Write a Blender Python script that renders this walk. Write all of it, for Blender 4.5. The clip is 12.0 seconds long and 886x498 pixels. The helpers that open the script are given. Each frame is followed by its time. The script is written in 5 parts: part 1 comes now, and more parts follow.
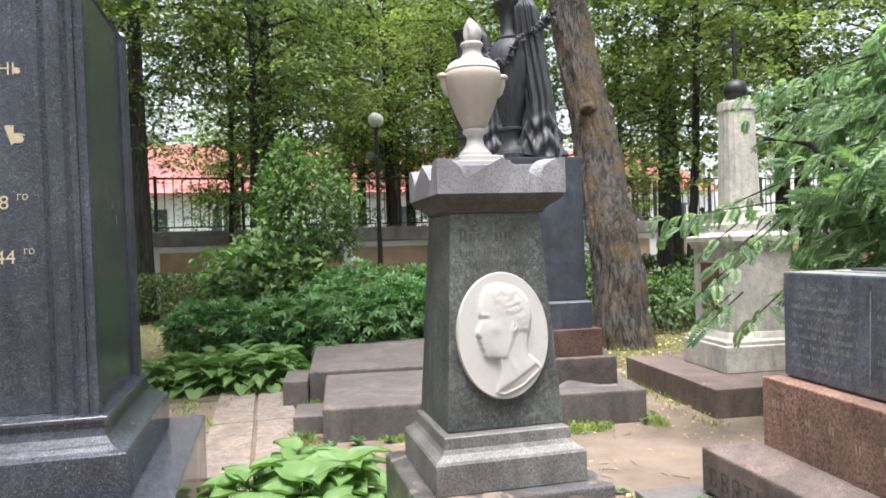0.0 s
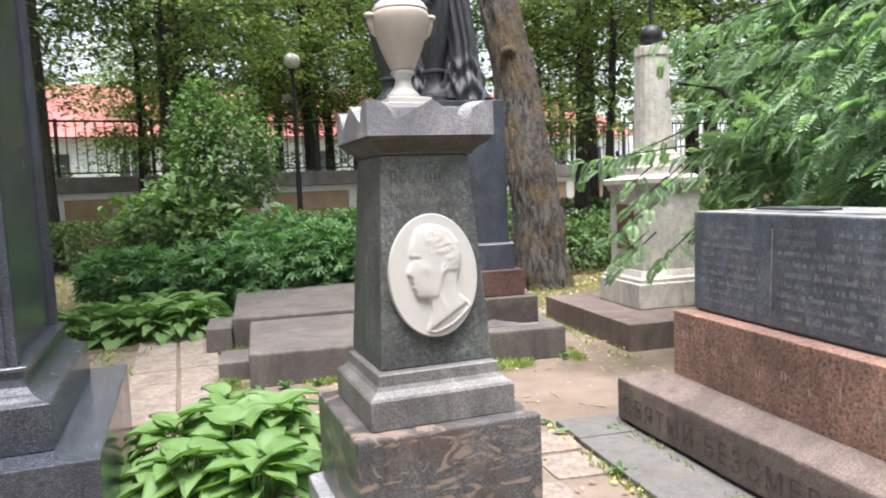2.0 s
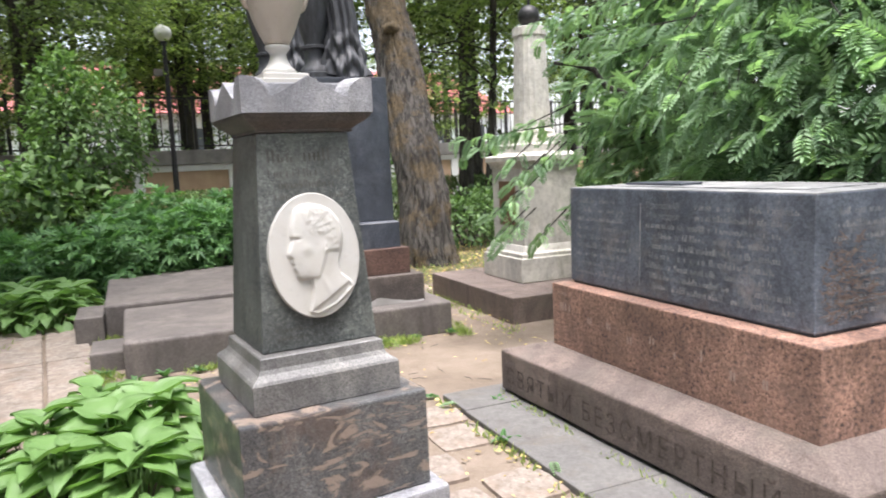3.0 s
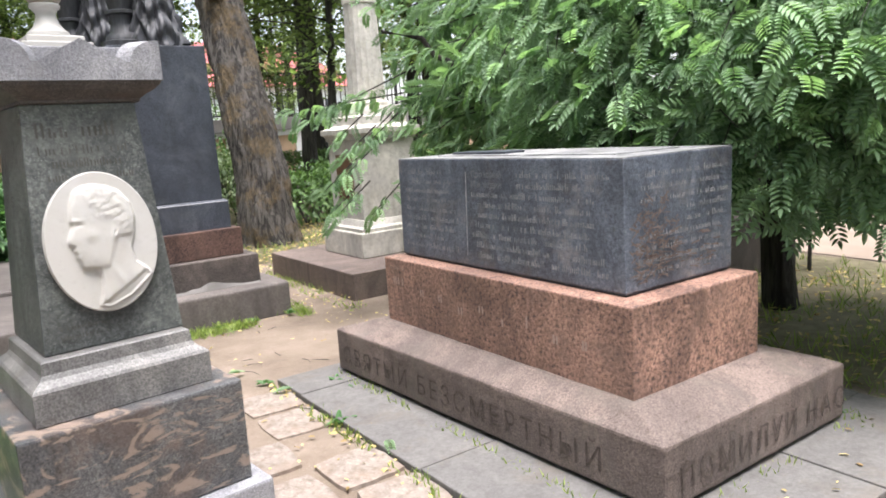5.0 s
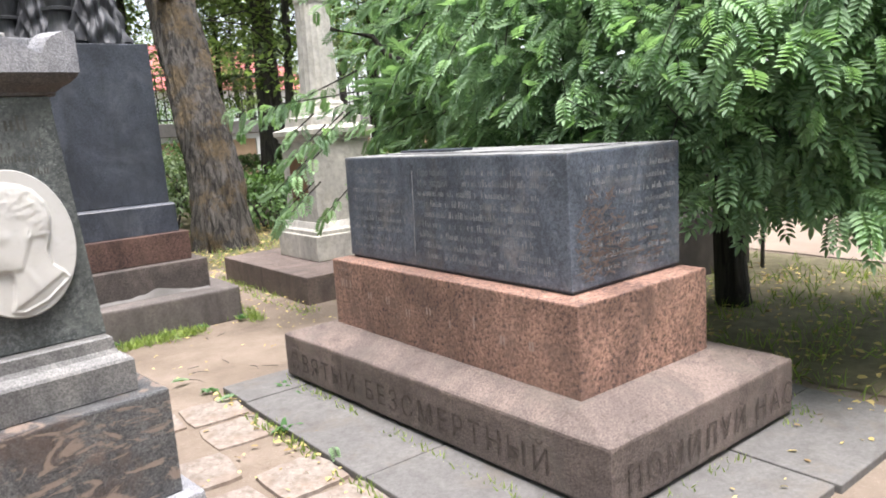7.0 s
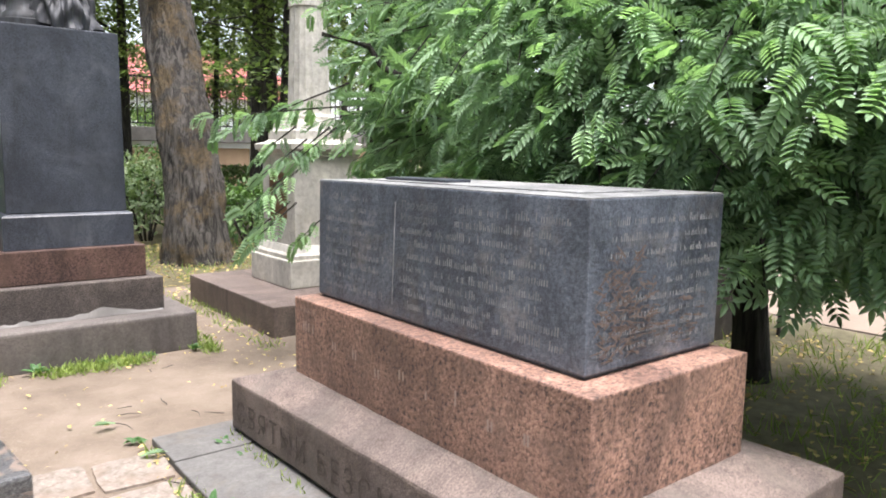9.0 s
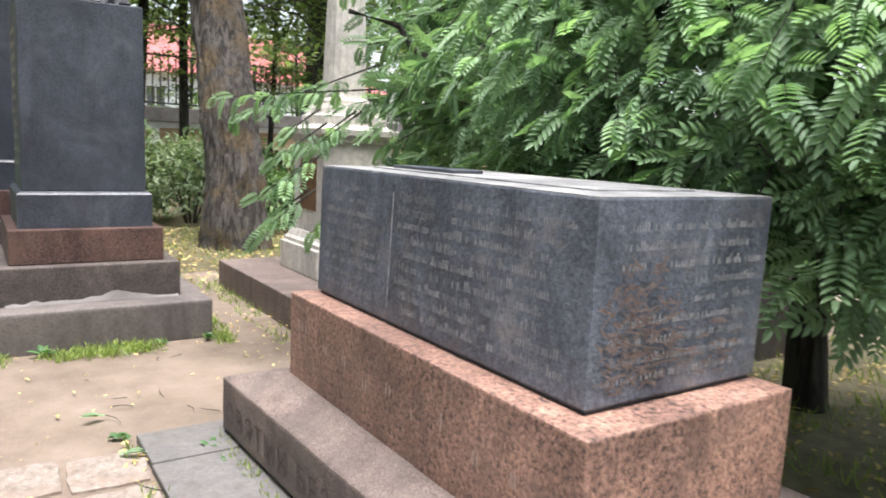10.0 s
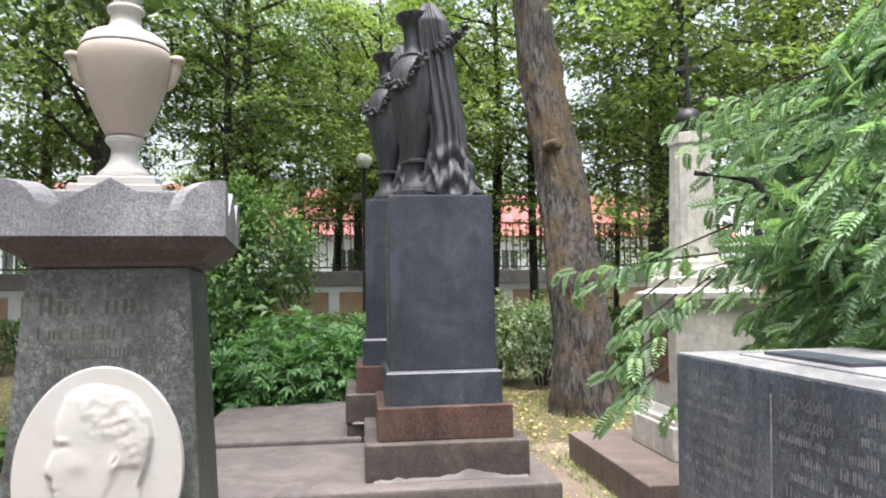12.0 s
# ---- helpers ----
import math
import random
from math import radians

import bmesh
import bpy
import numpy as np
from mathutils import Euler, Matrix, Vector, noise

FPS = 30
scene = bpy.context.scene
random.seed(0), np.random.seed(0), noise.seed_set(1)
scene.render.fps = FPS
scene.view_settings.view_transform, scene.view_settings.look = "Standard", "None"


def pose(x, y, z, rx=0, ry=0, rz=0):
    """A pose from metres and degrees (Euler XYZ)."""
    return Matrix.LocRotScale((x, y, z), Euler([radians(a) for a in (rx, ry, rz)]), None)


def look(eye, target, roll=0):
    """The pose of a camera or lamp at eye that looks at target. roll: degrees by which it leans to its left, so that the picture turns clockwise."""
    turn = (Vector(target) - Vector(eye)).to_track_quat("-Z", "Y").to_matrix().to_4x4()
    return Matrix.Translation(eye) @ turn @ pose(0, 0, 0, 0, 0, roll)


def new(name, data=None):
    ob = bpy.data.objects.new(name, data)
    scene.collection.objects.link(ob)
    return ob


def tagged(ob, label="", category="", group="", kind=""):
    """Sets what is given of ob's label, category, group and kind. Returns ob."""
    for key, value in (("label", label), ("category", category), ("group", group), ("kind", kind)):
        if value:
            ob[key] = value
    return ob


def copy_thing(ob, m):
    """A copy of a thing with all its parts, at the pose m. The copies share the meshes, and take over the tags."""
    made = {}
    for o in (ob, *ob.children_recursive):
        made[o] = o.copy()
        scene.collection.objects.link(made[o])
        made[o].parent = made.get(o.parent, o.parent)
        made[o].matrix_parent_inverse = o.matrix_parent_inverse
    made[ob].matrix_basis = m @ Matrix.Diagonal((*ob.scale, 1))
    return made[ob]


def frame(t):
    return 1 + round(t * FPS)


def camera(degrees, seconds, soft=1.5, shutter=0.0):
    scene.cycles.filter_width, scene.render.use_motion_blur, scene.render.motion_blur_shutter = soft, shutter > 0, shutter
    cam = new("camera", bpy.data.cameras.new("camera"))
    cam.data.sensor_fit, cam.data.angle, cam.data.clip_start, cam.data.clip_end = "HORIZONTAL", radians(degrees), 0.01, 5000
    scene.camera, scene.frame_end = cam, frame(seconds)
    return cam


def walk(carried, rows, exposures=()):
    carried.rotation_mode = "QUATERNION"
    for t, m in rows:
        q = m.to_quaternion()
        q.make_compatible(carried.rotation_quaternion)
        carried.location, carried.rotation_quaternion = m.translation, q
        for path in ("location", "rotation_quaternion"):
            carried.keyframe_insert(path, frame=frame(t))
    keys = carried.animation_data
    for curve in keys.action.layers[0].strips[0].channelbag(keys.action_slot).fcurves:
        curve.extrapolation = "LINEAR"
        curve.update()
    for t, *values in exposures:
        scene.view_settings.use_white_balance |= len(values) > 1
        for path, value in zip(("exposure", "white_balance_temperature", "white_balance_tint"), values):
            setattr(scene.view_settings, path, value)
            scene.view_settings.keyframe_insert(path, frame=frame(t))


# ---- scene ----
cam = camera(63.3, 12.0, soft=1.8, shutter=0.35)
PATH = [
    (0, (0.216, -0.008, 1.472), (0.501, 1.971, 1.466), -1.9),
    (0.5, (0.217, -0.007, 1.47), (0.513, 1.971, 1.437), -1.9),
    (1, (0.211, -0.016, 1.465), (0.535, 1.956, 1.394), -2.0),
    (1.5, (0.189, -0.024, 1.462), (0.576, 1.935, 1.342), -2.1),
    (2, (0.171, -0.036, 1.463), (0.666, 1.894, 1.296), -2.3),
    (2.5, (0.167, -0.037, 1.463), (0.803, 1.847, 1.254), -2.5),
    (3, (0.192, -0.043, 1.461), (0.976, 1.781, 1.221), -2.7),
    (3.5, (0.24, -0.051, 1.458), (1.152, 1.709, 1.19), -3.0),
    (5.3, (0.404, 0.0, 1.427), (1.542, 1.61, 1.092), -4.1),
    (5.5, (0.424, -0.013, 1.419), (1.565, 1.596, 1.086), -4.4),
    (6, (0.444, -0.011, 1.416), (1.601, 1.585, 1.082), -4.7),
    (6.5, (0.465, -0.004, 1.413), (1.639, 1.581, 1.08), -4.7),
    (7, (0.499, 0.009, 1.402), (1.699, 1.574, 1.072), -4.1),
    (7.2, (0.523, 0.008, 1.404), (1.728, 1.57, 1.074), -3.7),
    (9, (0.895, 0.484, 1.399), (2.125, 2.039, 1.14), 0.7),
    (9.5, (1.128, 0.509, 1.397), (2.289, 2.114, 1.12), 2.4),
    (10, (1.263, 0.631, 1.384), (2.363, 2.277, 1.1), 2.6),
    (10.5, (1.34, 0.798, 1.423), (2.208, 2.585, 1.193), 1.7),
    (11, (1.349, 0.877, 1.469), (1.871, 2.804, 1.362), 0.7),
    (11.5, (1.36, 0.887, 1.497), (1.668, 2.862, 1.516), -0.0),
    (12, (1.365, 0.89, 1.526), (1.591, 2.873, 1.643), -1.0),
]
walk(cam, [(t, look(eye, target, roll)) for t, eye, target, roll in PATH], [(0, 1.95, 6520, 15)])


# ---- world and sun: bright overcast ----
world = bpy.data.worlds.new("World")
scene.world = world
world.use_nodes = True
wn = world.node_tree
sky = wn.nodes.new("ShaderNodeTexSky")
sky.sky_type, sky.sun_disc = "NISHITA", False
sky.sun_elevation, sky.sun_rotation = radians(77), radians(190)
sky.dust_density, sky.air_density = 3.0, 1.0
soft_sky = wn.nodes.new("ShaderNodeHueSaturation")
soft_sky.inputs["Saturation"].default_value = 0.5
wn.links.new(sky.outputs[0], soft_sky.inputs["Color"])
wn.links.new(soft_sky.outputs[0], wn.nodes["Background"].inputs[0])
wn.nodes["Background"].inputs[1].default_value = 0.125
sun = new("sun", bpy.data.lights.new("sun", "SUN"))
sun.data.energy, sun.data.angle, sun.data.color = 2.3, radians(30), (1.0, 0.98, 0.96)
# high, from behind
sun.matrix_world = look((-0.4, -2.2, 10), (0, 0, 0))

# ---- materials ----


class Mat:
    """A node material with a few short-hands."""

    def __init__(self, name, rough=0.6, metal=0.0):
        self.m = bpy.data.materials.new(name)
        self.m.use_nodes = True
        self.t = self.m.node_tree
        self.p = self.t.nodes["Principled BSDF"]
        self.p.inputs["Roughness"].default_value = rough
        self.p.inputs["Metallic"].default_value = metal
        self.co = self.node("ShaderNodeTexCoord").outputs["Object"]

    def node(self, kind, **values):
        n = self.t.nodes.new(kind)
        for k, v in values.items():
            n.inputs[k].default_value = v
        return n

    def link(self, a, b):
        self.t.links.new(a, b)

    def noise(self, scale, detail=4.0, rough=0.6, stretch=None, distort=0.0):
        n = self.node("ShaderNodeTexNoise", Scale=scale, Detail=detail, Roughness=rough, Distortion=distort)
        if stretch:
            mp = self.node("ShaderNodeMapping", Scale=stretch)
            self.link(self.co, mp.inputs[0])
            self.link(mp.outputs[0], n.inputs["Vector"])
        else:
            self.link(self.co, n.inputs["Vector"])
        return n.outputs["Fac"]

    def cells(self, scale):
        n = self.node("ShaderNodeTexVoronoi", Scale=scale)
        self.link(self.co, n.inputs["Vector"])
        return n.outputs["Color"]

    def ramp(self, fac, *stops):
        r = self.t.nodes.new("ShaderNodeValToRGB")
        el = r.color_ramp.elements
        while len(el) < len(stops):
            el.new(0.5)
        for e, (pos, col) in zip(el, stops):
            e.position, e.color = pos, (*col, 1) if len(col) == 3 else col
        self.link(fac, r.inputs[0])
        return r.outputs[0]

    def mix(self, fac, a, b, how="MIX"):
        n = self.t.nodes.new("ShaderNodeMix")
        n.data_type, n.blend_type = "RGBA", how
        for sock, v in ((0, fac), (6, a), (7, b)):
            if hasattr(v, "links"):
                self.link(v, n.inputs[sock])
            else:
                n.inputs[sock].default_value = v if sock == 0 else (*v, 1)
        return n.outputs[2]

    def bump(self, fac, strength, distance=0.01):
        n = self.node("ShaderNodeBump", Strength=strength, Distance=distance)
        self.link(fac, n.inputs["Height"])
        if self.p.inputs["Normal"].links:
            self.link(self.p.inputs["Normal"].links[0].from_socket, n.inputs["Normal"])
        self.link(n.outputs[0], self.p.inputs["Normal"])

    def colour(self, out):
        self.link(out, self.p.inputs["Base Color"])
        return self

    def gloss(self, fac, a, b):
        n = self.node("ShaderNodeMapRange")
        n.inputs["To Min"].default_value, n.inputs["To Max"].default_value = a, b
        self.link(fac, n.inputs[0])
        self.link(n.outputs[0], self.p.inputs["Roughness"])


def granite(name, dark, mid, light, grain, rough, stain, stain_at=0.55, relief=0.25, veins=None, fleck=1.6, clouds=0.85):
    """Speckled stone: grains, a fine mottling, broad stains and pitted relief."""
    m = Mat(name, rough)
    g = m.noise(grain, 3, 0.75)
    c = m.ramp(g, (0.36, dark), (0.5, mid), (0.64, light))
    c = m.mix(m.ramp(m.noise(grain * 2.7, 2), (0.6, (0, 0, 0)), (0.68, (1, 1, 1))), c, [v * fleck for v in light])
    broad = m.ramp(m.noise(3.2, 7, 0.7, distort=0.6), (stain_at, (0, 0, 0)), (stain_at + 0.11, (1, 1, 1)))
    c = m.mix(m.mix(0.55, (0, 0, 0), broad), c, stain)
    cloud = m.ramp(m.noise(2.3, 9, 0.72, (1, 1, 0.6), distort=0.9), (0.4, (0.62, 0.62, 0.64)), (0.5, (0.95, 0.95, 0.95)), (0.61, (1.5, 1.48, 1.45)))
    c = m.mix(clouds, c, cloud, "MULTIPLY")
    streak = m.ramp(m.noise(9, 4, 0.6, (1, 1, 0.15)), (0.5, (1, 1, 1)), (0.75, (0.62, 0.62, 0.6)))
    c = m.mix(0.7, c, streak, "MULTIPLY")
    if veins:
        v = m.noise(4.0, 6, 0.65, (1.0, 1.0, 2.2), distort=2.2)
        c = m.mix(m.ramp(v, (0.52, (0, 0, 0)), (0.58, (0.85, 0.85, 0.85))), c, veins)
    m.colour(c)
    m.gloss(m.noise(5, 5), max(0.08, rough - 0.12), min(1, rough + 0.15))
    m.bump(g, relief, 0.006)
    m.bump(m.noise(14, 5, 0.7), relief * 0.8, 0.012)
    return m.m


GREY_GRANITE = granite("grey_granite", (0.0782, 0.0782, 0.0782), (0.138, 0.136, 0.133), (0.212, 0.209, 0.204), 150, 0.45, (0.156, 0.143, 0.124), fleck=1.3)
CAP_GRANITE = granite("cap_granite", (0.12, 0.123, 0.137), (0.202, 0.207, 0.227), (0.306, 0.311, 0.334), 170, 0.5, (0.262, 0.262, 0.268))
# brown stone, darkened to include the shade on the down-facing cornice
SHADED_CORNICE_STONE = granite("shaded_cornice_stone", (0.025, 0.023, 0.022), (0.048, 0.043, 0.04), (0.085, 0.076, 0.07), 150, 0.6, (0.075, 0.056, 0.046))
SHAFT_STONE = granite("shaft_stone", (0.0316, 0.0364, 0.0362), (0.0616, 0.0696, 0.0683), (0.116, 0.125, 0.121), 62, 0.45, (0.0935, 0.103, 0.0976), 0.47, 0.5, fleck=1.4, clouds=1.0)
VEIN_GRANITE = granite("veined_granite", (0.0315, 0.0331, 0.0363), (0.067, 0.0684, 0.0727), (0.125, 0.127, 0.128), 130, 0.35, (0.115, 0.0799, 0.0653), 0.52, 0.2, (0.24, 0.187, 0.154))
RED_GRANITE = granite("red_granite", (0.0481, 0.0351, 0.0338), (0.224, 0.129, 0.0988), (0.344, 0.212, 0.165), 56, 0.5, (0.172, 0.112, 0.091), 0.5, 0.3, fleck=1.2)
DARK_RED = granite("dark_red_granite", (0.0213, 0.0134, 0.0122), (0.0669, 0.0365, 0.0304), (0.122, 0.073, 0.0608), 80, 0.5, (0.0912, 0.0547, 0.0426), 0.5, 0.25, fleck=1.2)
PINK_GRANITE = granite("pink_granite", (0.0726, 0.0561, 0.0495), (0.127, 0.0979, 0.0869), (0.181, 0.144, 0.129), 120, 0.78, (0.11, 0.0935, 0.0825), 0.52, 0.5, fleck=1.25, clouds=0.6)
BLACK_STONE = granite("black_slate", (0.0238, 0.0286, 0.0383), (0.0378, 0.0448, 0.06), (0.0597, 0.0689, 0.0881), 110, 0.4, (0.0731, 0.0812, 0.0985), 0.51, 0.2, fleck=1.3)
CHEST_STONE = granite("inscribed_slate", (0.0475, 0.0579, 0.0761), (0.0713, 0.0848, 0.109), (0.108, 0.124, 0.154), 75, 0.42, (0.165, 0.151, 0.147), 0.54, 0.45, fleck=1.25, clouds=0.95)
POLISHED_BLACK = granite("polished_black_granite", (0.028, 0.0322, 0.042), (0.0392, 0.0448, 0.0574), (0.0588, 0.0658, 0.0812), 120, 0.2, (0.056, 0.0602, 0.0728), 0.58, 0.02, fleck=4.5, clouds=0.5)
BROWN_GRANITE = granite("brown_granite", (0.0243, 0.0195, 0.0176), (0.062, 0.0505, 0.0456), (0.102, 0.0888, 0.082), 110, 0.65, (0.13, 0.11, 0.0966), 0.55, 0.3)
SLAB_STONE = granite("slab_stone", (0.0873, 0.076, 0.0713), (0.11, 0.097, 0.09), (0.132, 0.117, 0.111), 60, 0.75, (0.0914, 0.0807, 0.0736), 0.5, 0.14, fleck=1.05, clouds=0.5)
CONCRETE = granite("paving_stone", (0.105, 0.102, 0.098), (0.122, 0.118, 0.115), (0.141, 0.138, 0.134), 50, 0.85, (0.130, 0.113, 0.094), 0.54, 0.12, fleck=1.05, clouds=0.25)
TILE_STONE = granite("pale_tile", (0.167, 0.138, 0.115), (0.23, 0.196, 0.167), (0.282, 0.247, 0.216), 22, 0.85, (0.196, 0.146, 0.113), 0.46, 0.25, fleck=1.05, clouds=0.4)
LIMESTONE = granite("white_limestone", (0.412, 0.396, 0.356), (0.491, 0.475, 0.436), (0.539, 0.523, 0.475), 18, 0.75, (0.364, 0.348, 0.293), 0.52, 0.2, fleck=1.03, clouds=0.4)
# slate of the chest's top, sky reflection put into its paler colour
SKYLIT_SLATE = granite("skylit_slate", (0.14, 0.145, 0.15), (0.19, 0.195, 0.2), (0.25, 0.255, 0.26), 90, 0.55, (0.24, 0.24, 0.235), 0.5, 0.1, fleck=1.1)


# near-black brown that paints the shadow gap beneath the sarcophagus
SHADOW_GAP = granite("shadow_gap_stone", (0.02, 0.017, 0.015), (0.045, 0.038, 0.033), (0.07, 0.06, 0.052), 60, 0.9, (0.06, 0.05, 0.04))


def marble(name, base, warm, rough):
    m = Mat(name, rough)
    c = m.ramp(m.noise(4, 6, 0.6, distort=0.8), (0.35, base), (0.7, warm))
    c = m.mix(m.ramp(m.noise(40, 3), (0.55, (0, 0, 0)), (0.8, (0.35, 0.35, 0.35))), c, [v * 0.75 for v in warm])
    m.colour(c)
    m.bump(m.noise(60, 4), 0.08, 0.004)
    m.p.inputs["Subsurface Weight"].default_value = 0.06
    m.p.inputs["Subsurface Radius"].default_value = (0.01, 0.008, 0.006)
    return m.m


MARBLE = marble("white_marble", (0.447, 0.443, 0.428), (0.402, 0.386, 0.359), 0.55)
URN_MARBLE = marble("urn_marble", (0.405, 0.364, 0.316), (0.348, 0.304, 0.255), 0.65)


def simple(name, a, b, scale, rough, metal=0.0, relief=0.2, stretch=None):
    m = Mat(name, rough, metal)
    f = m.noise(scale, 6, 0.65, stretch)
    m.colour(m.ramp(f, (0.3, a), (0.7, b)))
    m.bump(f, relief, 0.01)
    m.bump(m.noise(scale * 7, 3), relief * 0.5, 0.004)
    return m.m


BRONZE = simple("dark_bronze", (0.012, 0.013, 0.015), (0.07, 0.075, 0.086), 24, 0.6, 0.1, 0.3, (1, 1, 0.1))
IRON = simple("black_iron", (0.012, 0.012, 0.013), (0.03, 0.03, 0.032), 20, 0.5, 0.3)
GOLD = simple("gilded_letter", (0.5, 0.42, 0.28), (0.65, 0.58, 0.42), 40, 0.45, 0.4)
SCRATCH = simple("worn_pale_engraving", (0.085, 0.092, 0.104), (0.34, 0.345, 0.35), 15, 0.8)
RUSTY = simple("rusty_worn_stone", (0.085, 0.062, 0.055), (0.2, 0.16, 0.145), 34, 0.85)
# worn letter colour, dark end paints the shade inside carved strokes
CUT_DARK = simple("shade_in_engraving", (0.03, 0.023, 0.019), (0.12, 0.093, 0.081), 26, 0.9)
CUT_PALE = simple("pale_cut_edges", (0.3, 0.22, 0.19), (0.42, 0.33, 0.29), 30, 0.9)
CUT_GREY = simple("grey_engraving", (0.035, 0.032, 0.029), (0.1, 0.1, 0.092), 9, 0.9)
PLAQUE = simple("brown_plaque", (0.12, 0.06, 0.035), (0.2, 0.11, 0.065), 12, 0.45, 0.3)
OCHRE = simple("ochre_plaster", (0.36, 0.24, 0.16), (0.46, 0.33, 0.22), 2.5, 0.9)
WHITE_PLASTER = simple("white_plaster", (0.6, 0.61, 0.6), (0.76, 0.77, 0.76), 2.0, 0.9)
PALE_PLASTER = simple("pale_green_plaster", (0.62, 0.72, 0.7), (0.75, 0.82, 0.8), 0.6, 0.9)
COPING = simple("grey_coping", (0.12, 0.115, 0.11), (0.22, 0.21, 0.2), 3, 0.85)
ROOF_RED = simple("red_metal_roof", (0.3, 0.07, 0.065), (0.4, 0.115, 0.105), 0.8, 0.6)
WINDOW_DARK = simple("window_glass", (0.05, 0.06, 0.07), (0.1, 0.12, 0.13), 2, 0.1)
GLOBE = simple("milk_glass", (0.7, 0.7, 0.68), (0.78, 0.78, 0.76), 5, 0.25)


def leafy(name, dark, light, back=0.35, rough=0.5, wild=False):
    """Leaf: tint varies from leaf to leaf, light shines through."""
    m = Mat(name, rough)
    geo = m.node("ShaderNodeNewGeometry")
    c = m.ramp(geo.outputs["Random Per Island"], (0.0, dark), (0.75, light), (1.0, [v * 1.25 for v in light]))
    c = m.mix(0.5, c, m.ramp(m.noise(1.3, 3), (0.3, (0.55, 0.6, 0.55)), (0.7, (1.1, 1.1, 1.0))), "MULTIPLY")
    own = m.node("ShaderNodeObjectInfo")
    c = m.mix(0.8, c, m.ramp(own.outputs["Random"], (0.0, (0.68, 0.72, 0.78)), (0.4, (1.0, 1.0, 1.0)), (1.0, (1.25, 1.2, 1.05))), "MULTIPLY") if wild else c
    m.colour(c)
    m.p.inputs["Specular IOR Level"].default_value = 0.35
    tr = m.node("ShaderNodeBsdfTranslucent")
    m.link(m.mix(1.0, c, (1.05, 1.2, 0.58), "MULTIPLY"), tr.inputs[0])
    ms = m.node("ShaderNodeMixShader", Fac=back)
    m.link(m.p.outputs[0], ms.inputs[1])
    m.link(tr.outputs[0], ms.inputs[2])
    m.link(ms.outputs[0], m.t.nodes["Material Output"].inputs[0])
    return m.m


ROWAN_LEAF = leafy("rowan_leaf", (0.115, 0.205, 0.12), (0.28, 0.42, 0.26), 0.45, 0.5)
MAPLE_LEAF = leafy("maple_leaf", (0.05, 0.08, 0.036), (0.235, 0.305, 0.13), 0.58, wild=True)
SHRUB_LEAF = leafy("shrub_leaf", (0.04, 0.085, 0.033), (0.15, 0.25, 0.095), 0.36, 0.5)
PEONY_LEAF = leafy("peony_leaf", (0.055, 0.135, 0.055), (0.165, 0.32, 0.13), 0.36, 0.5)
HEDGE_LEAF = leafy("hedge_leaf", (0.06, 0.1, 0.04), (0.13, 0.2, 0.075))
PALE_LEAF = leafy("pale_shrub_leaf", (0.14, 0.2, 0.11), (0.3, 0.37, 0.24))
HOSTA_LEAF = leafy("hosta_leaf", (0.0924, 0.189, 0.0616), (0.185, 0.317, 0.114), 0.33, 0.5)
GRASS_BLADE = leafy("grass_blade", (0.13, 0.2, 0.05), (0.3, 0.38, 0.11), 0.3)
DRY_LEAF = leafy("fallen_leaf", (0.24, 0.16, 0.07), (0.58, 0.46, 0.2), 0.15, 0.8)


def bark_material(name, ridge, furrow, moss, moss_at):
    m = Mat(name, 0.9)
    r = m.noise(15, 8, 0.72, (1, 1, 0.14), distort=1.0)
    c = m.ramp(r, (0.44, furrow), (0.56, ridge))
    c = m.mix(m.ramp(m.noise(2.2, 5, 0.7), (moss_at, (0, 0, 0)), (moss_at + 0.12, (0.8, 0.8, 0.8))), c, m.ramp(m.noise(30, 5, 0.7), (0.35, [v * 0.3 for v in moss]), (0.62, moss)))
    m.colour(c)
    m.bump(r, 1.0, 0.08)
    m.bump(m.noise(60, 4), 0.4, 0.01)
    return m.m


OLD_BARK = bark_material("furrowed_bark", (0.1, 0.091, 0.08), (0.016, 0.014, 0.012), (0.15, 0.105, 0.048), 0.47)
DARK_BARK = bark_material("dark_bark", (0.0553, 0.0488, 0.0403), (0.0163, 0.0143, 0.0117), (0.0455, 0.0488, 0.026), 0.6)


def ground_material():
    m = Mat("bare_earth", 0.95)
    c = m.ramp(m.noise(1.6, 8, 0.65), (0.3, (0.105, 0.08, 0.06)), (0.5, (0.165, 0.13, 0.1)), (0.68, (0.225, 0.182, 0.146)))
    c = m.mix(m.ramp(m.noise(90, 3, 0.7), (0.62, (0, 0, 0)), (0.72, (0.7, 0.7, 0.7))), c, (0.38, 0.325, 0.26))
    c = m.mix(m.ramp(m.noise(28, 4), (0.6, (0, 0, 0)), (0.75, (0.5, 0.5, 0.5))), c, (0.12, 0.088, 0.062))
    m.colour(c)
    m.bump(m.noise(5, 7, 0.7), 0.5, 0.05)
    m.bump(m.noise(120, 3), 0.4, 0.006)
    return m.m


EARTH = ground_material()
ROWAN_SOIL = simple("grassy_litter_soil", (0.0845, 0.0767, 0.0429), (0.208, 0.182, 0.111), 8, 0.95, 0, 0.6)
LITTER = simple("leaf_litter_soil", (0.045, 0.04, 0.022), (0.14, 0.12, 0.06), 7, 0.95, 0, 0.6)
SAND_PATH = simple("sandy_path", (0.21, 0.165, 0.132), (0.28, 0.222, 0.18), 2, 0.95, 0, 0.3)

# ---- builders ----


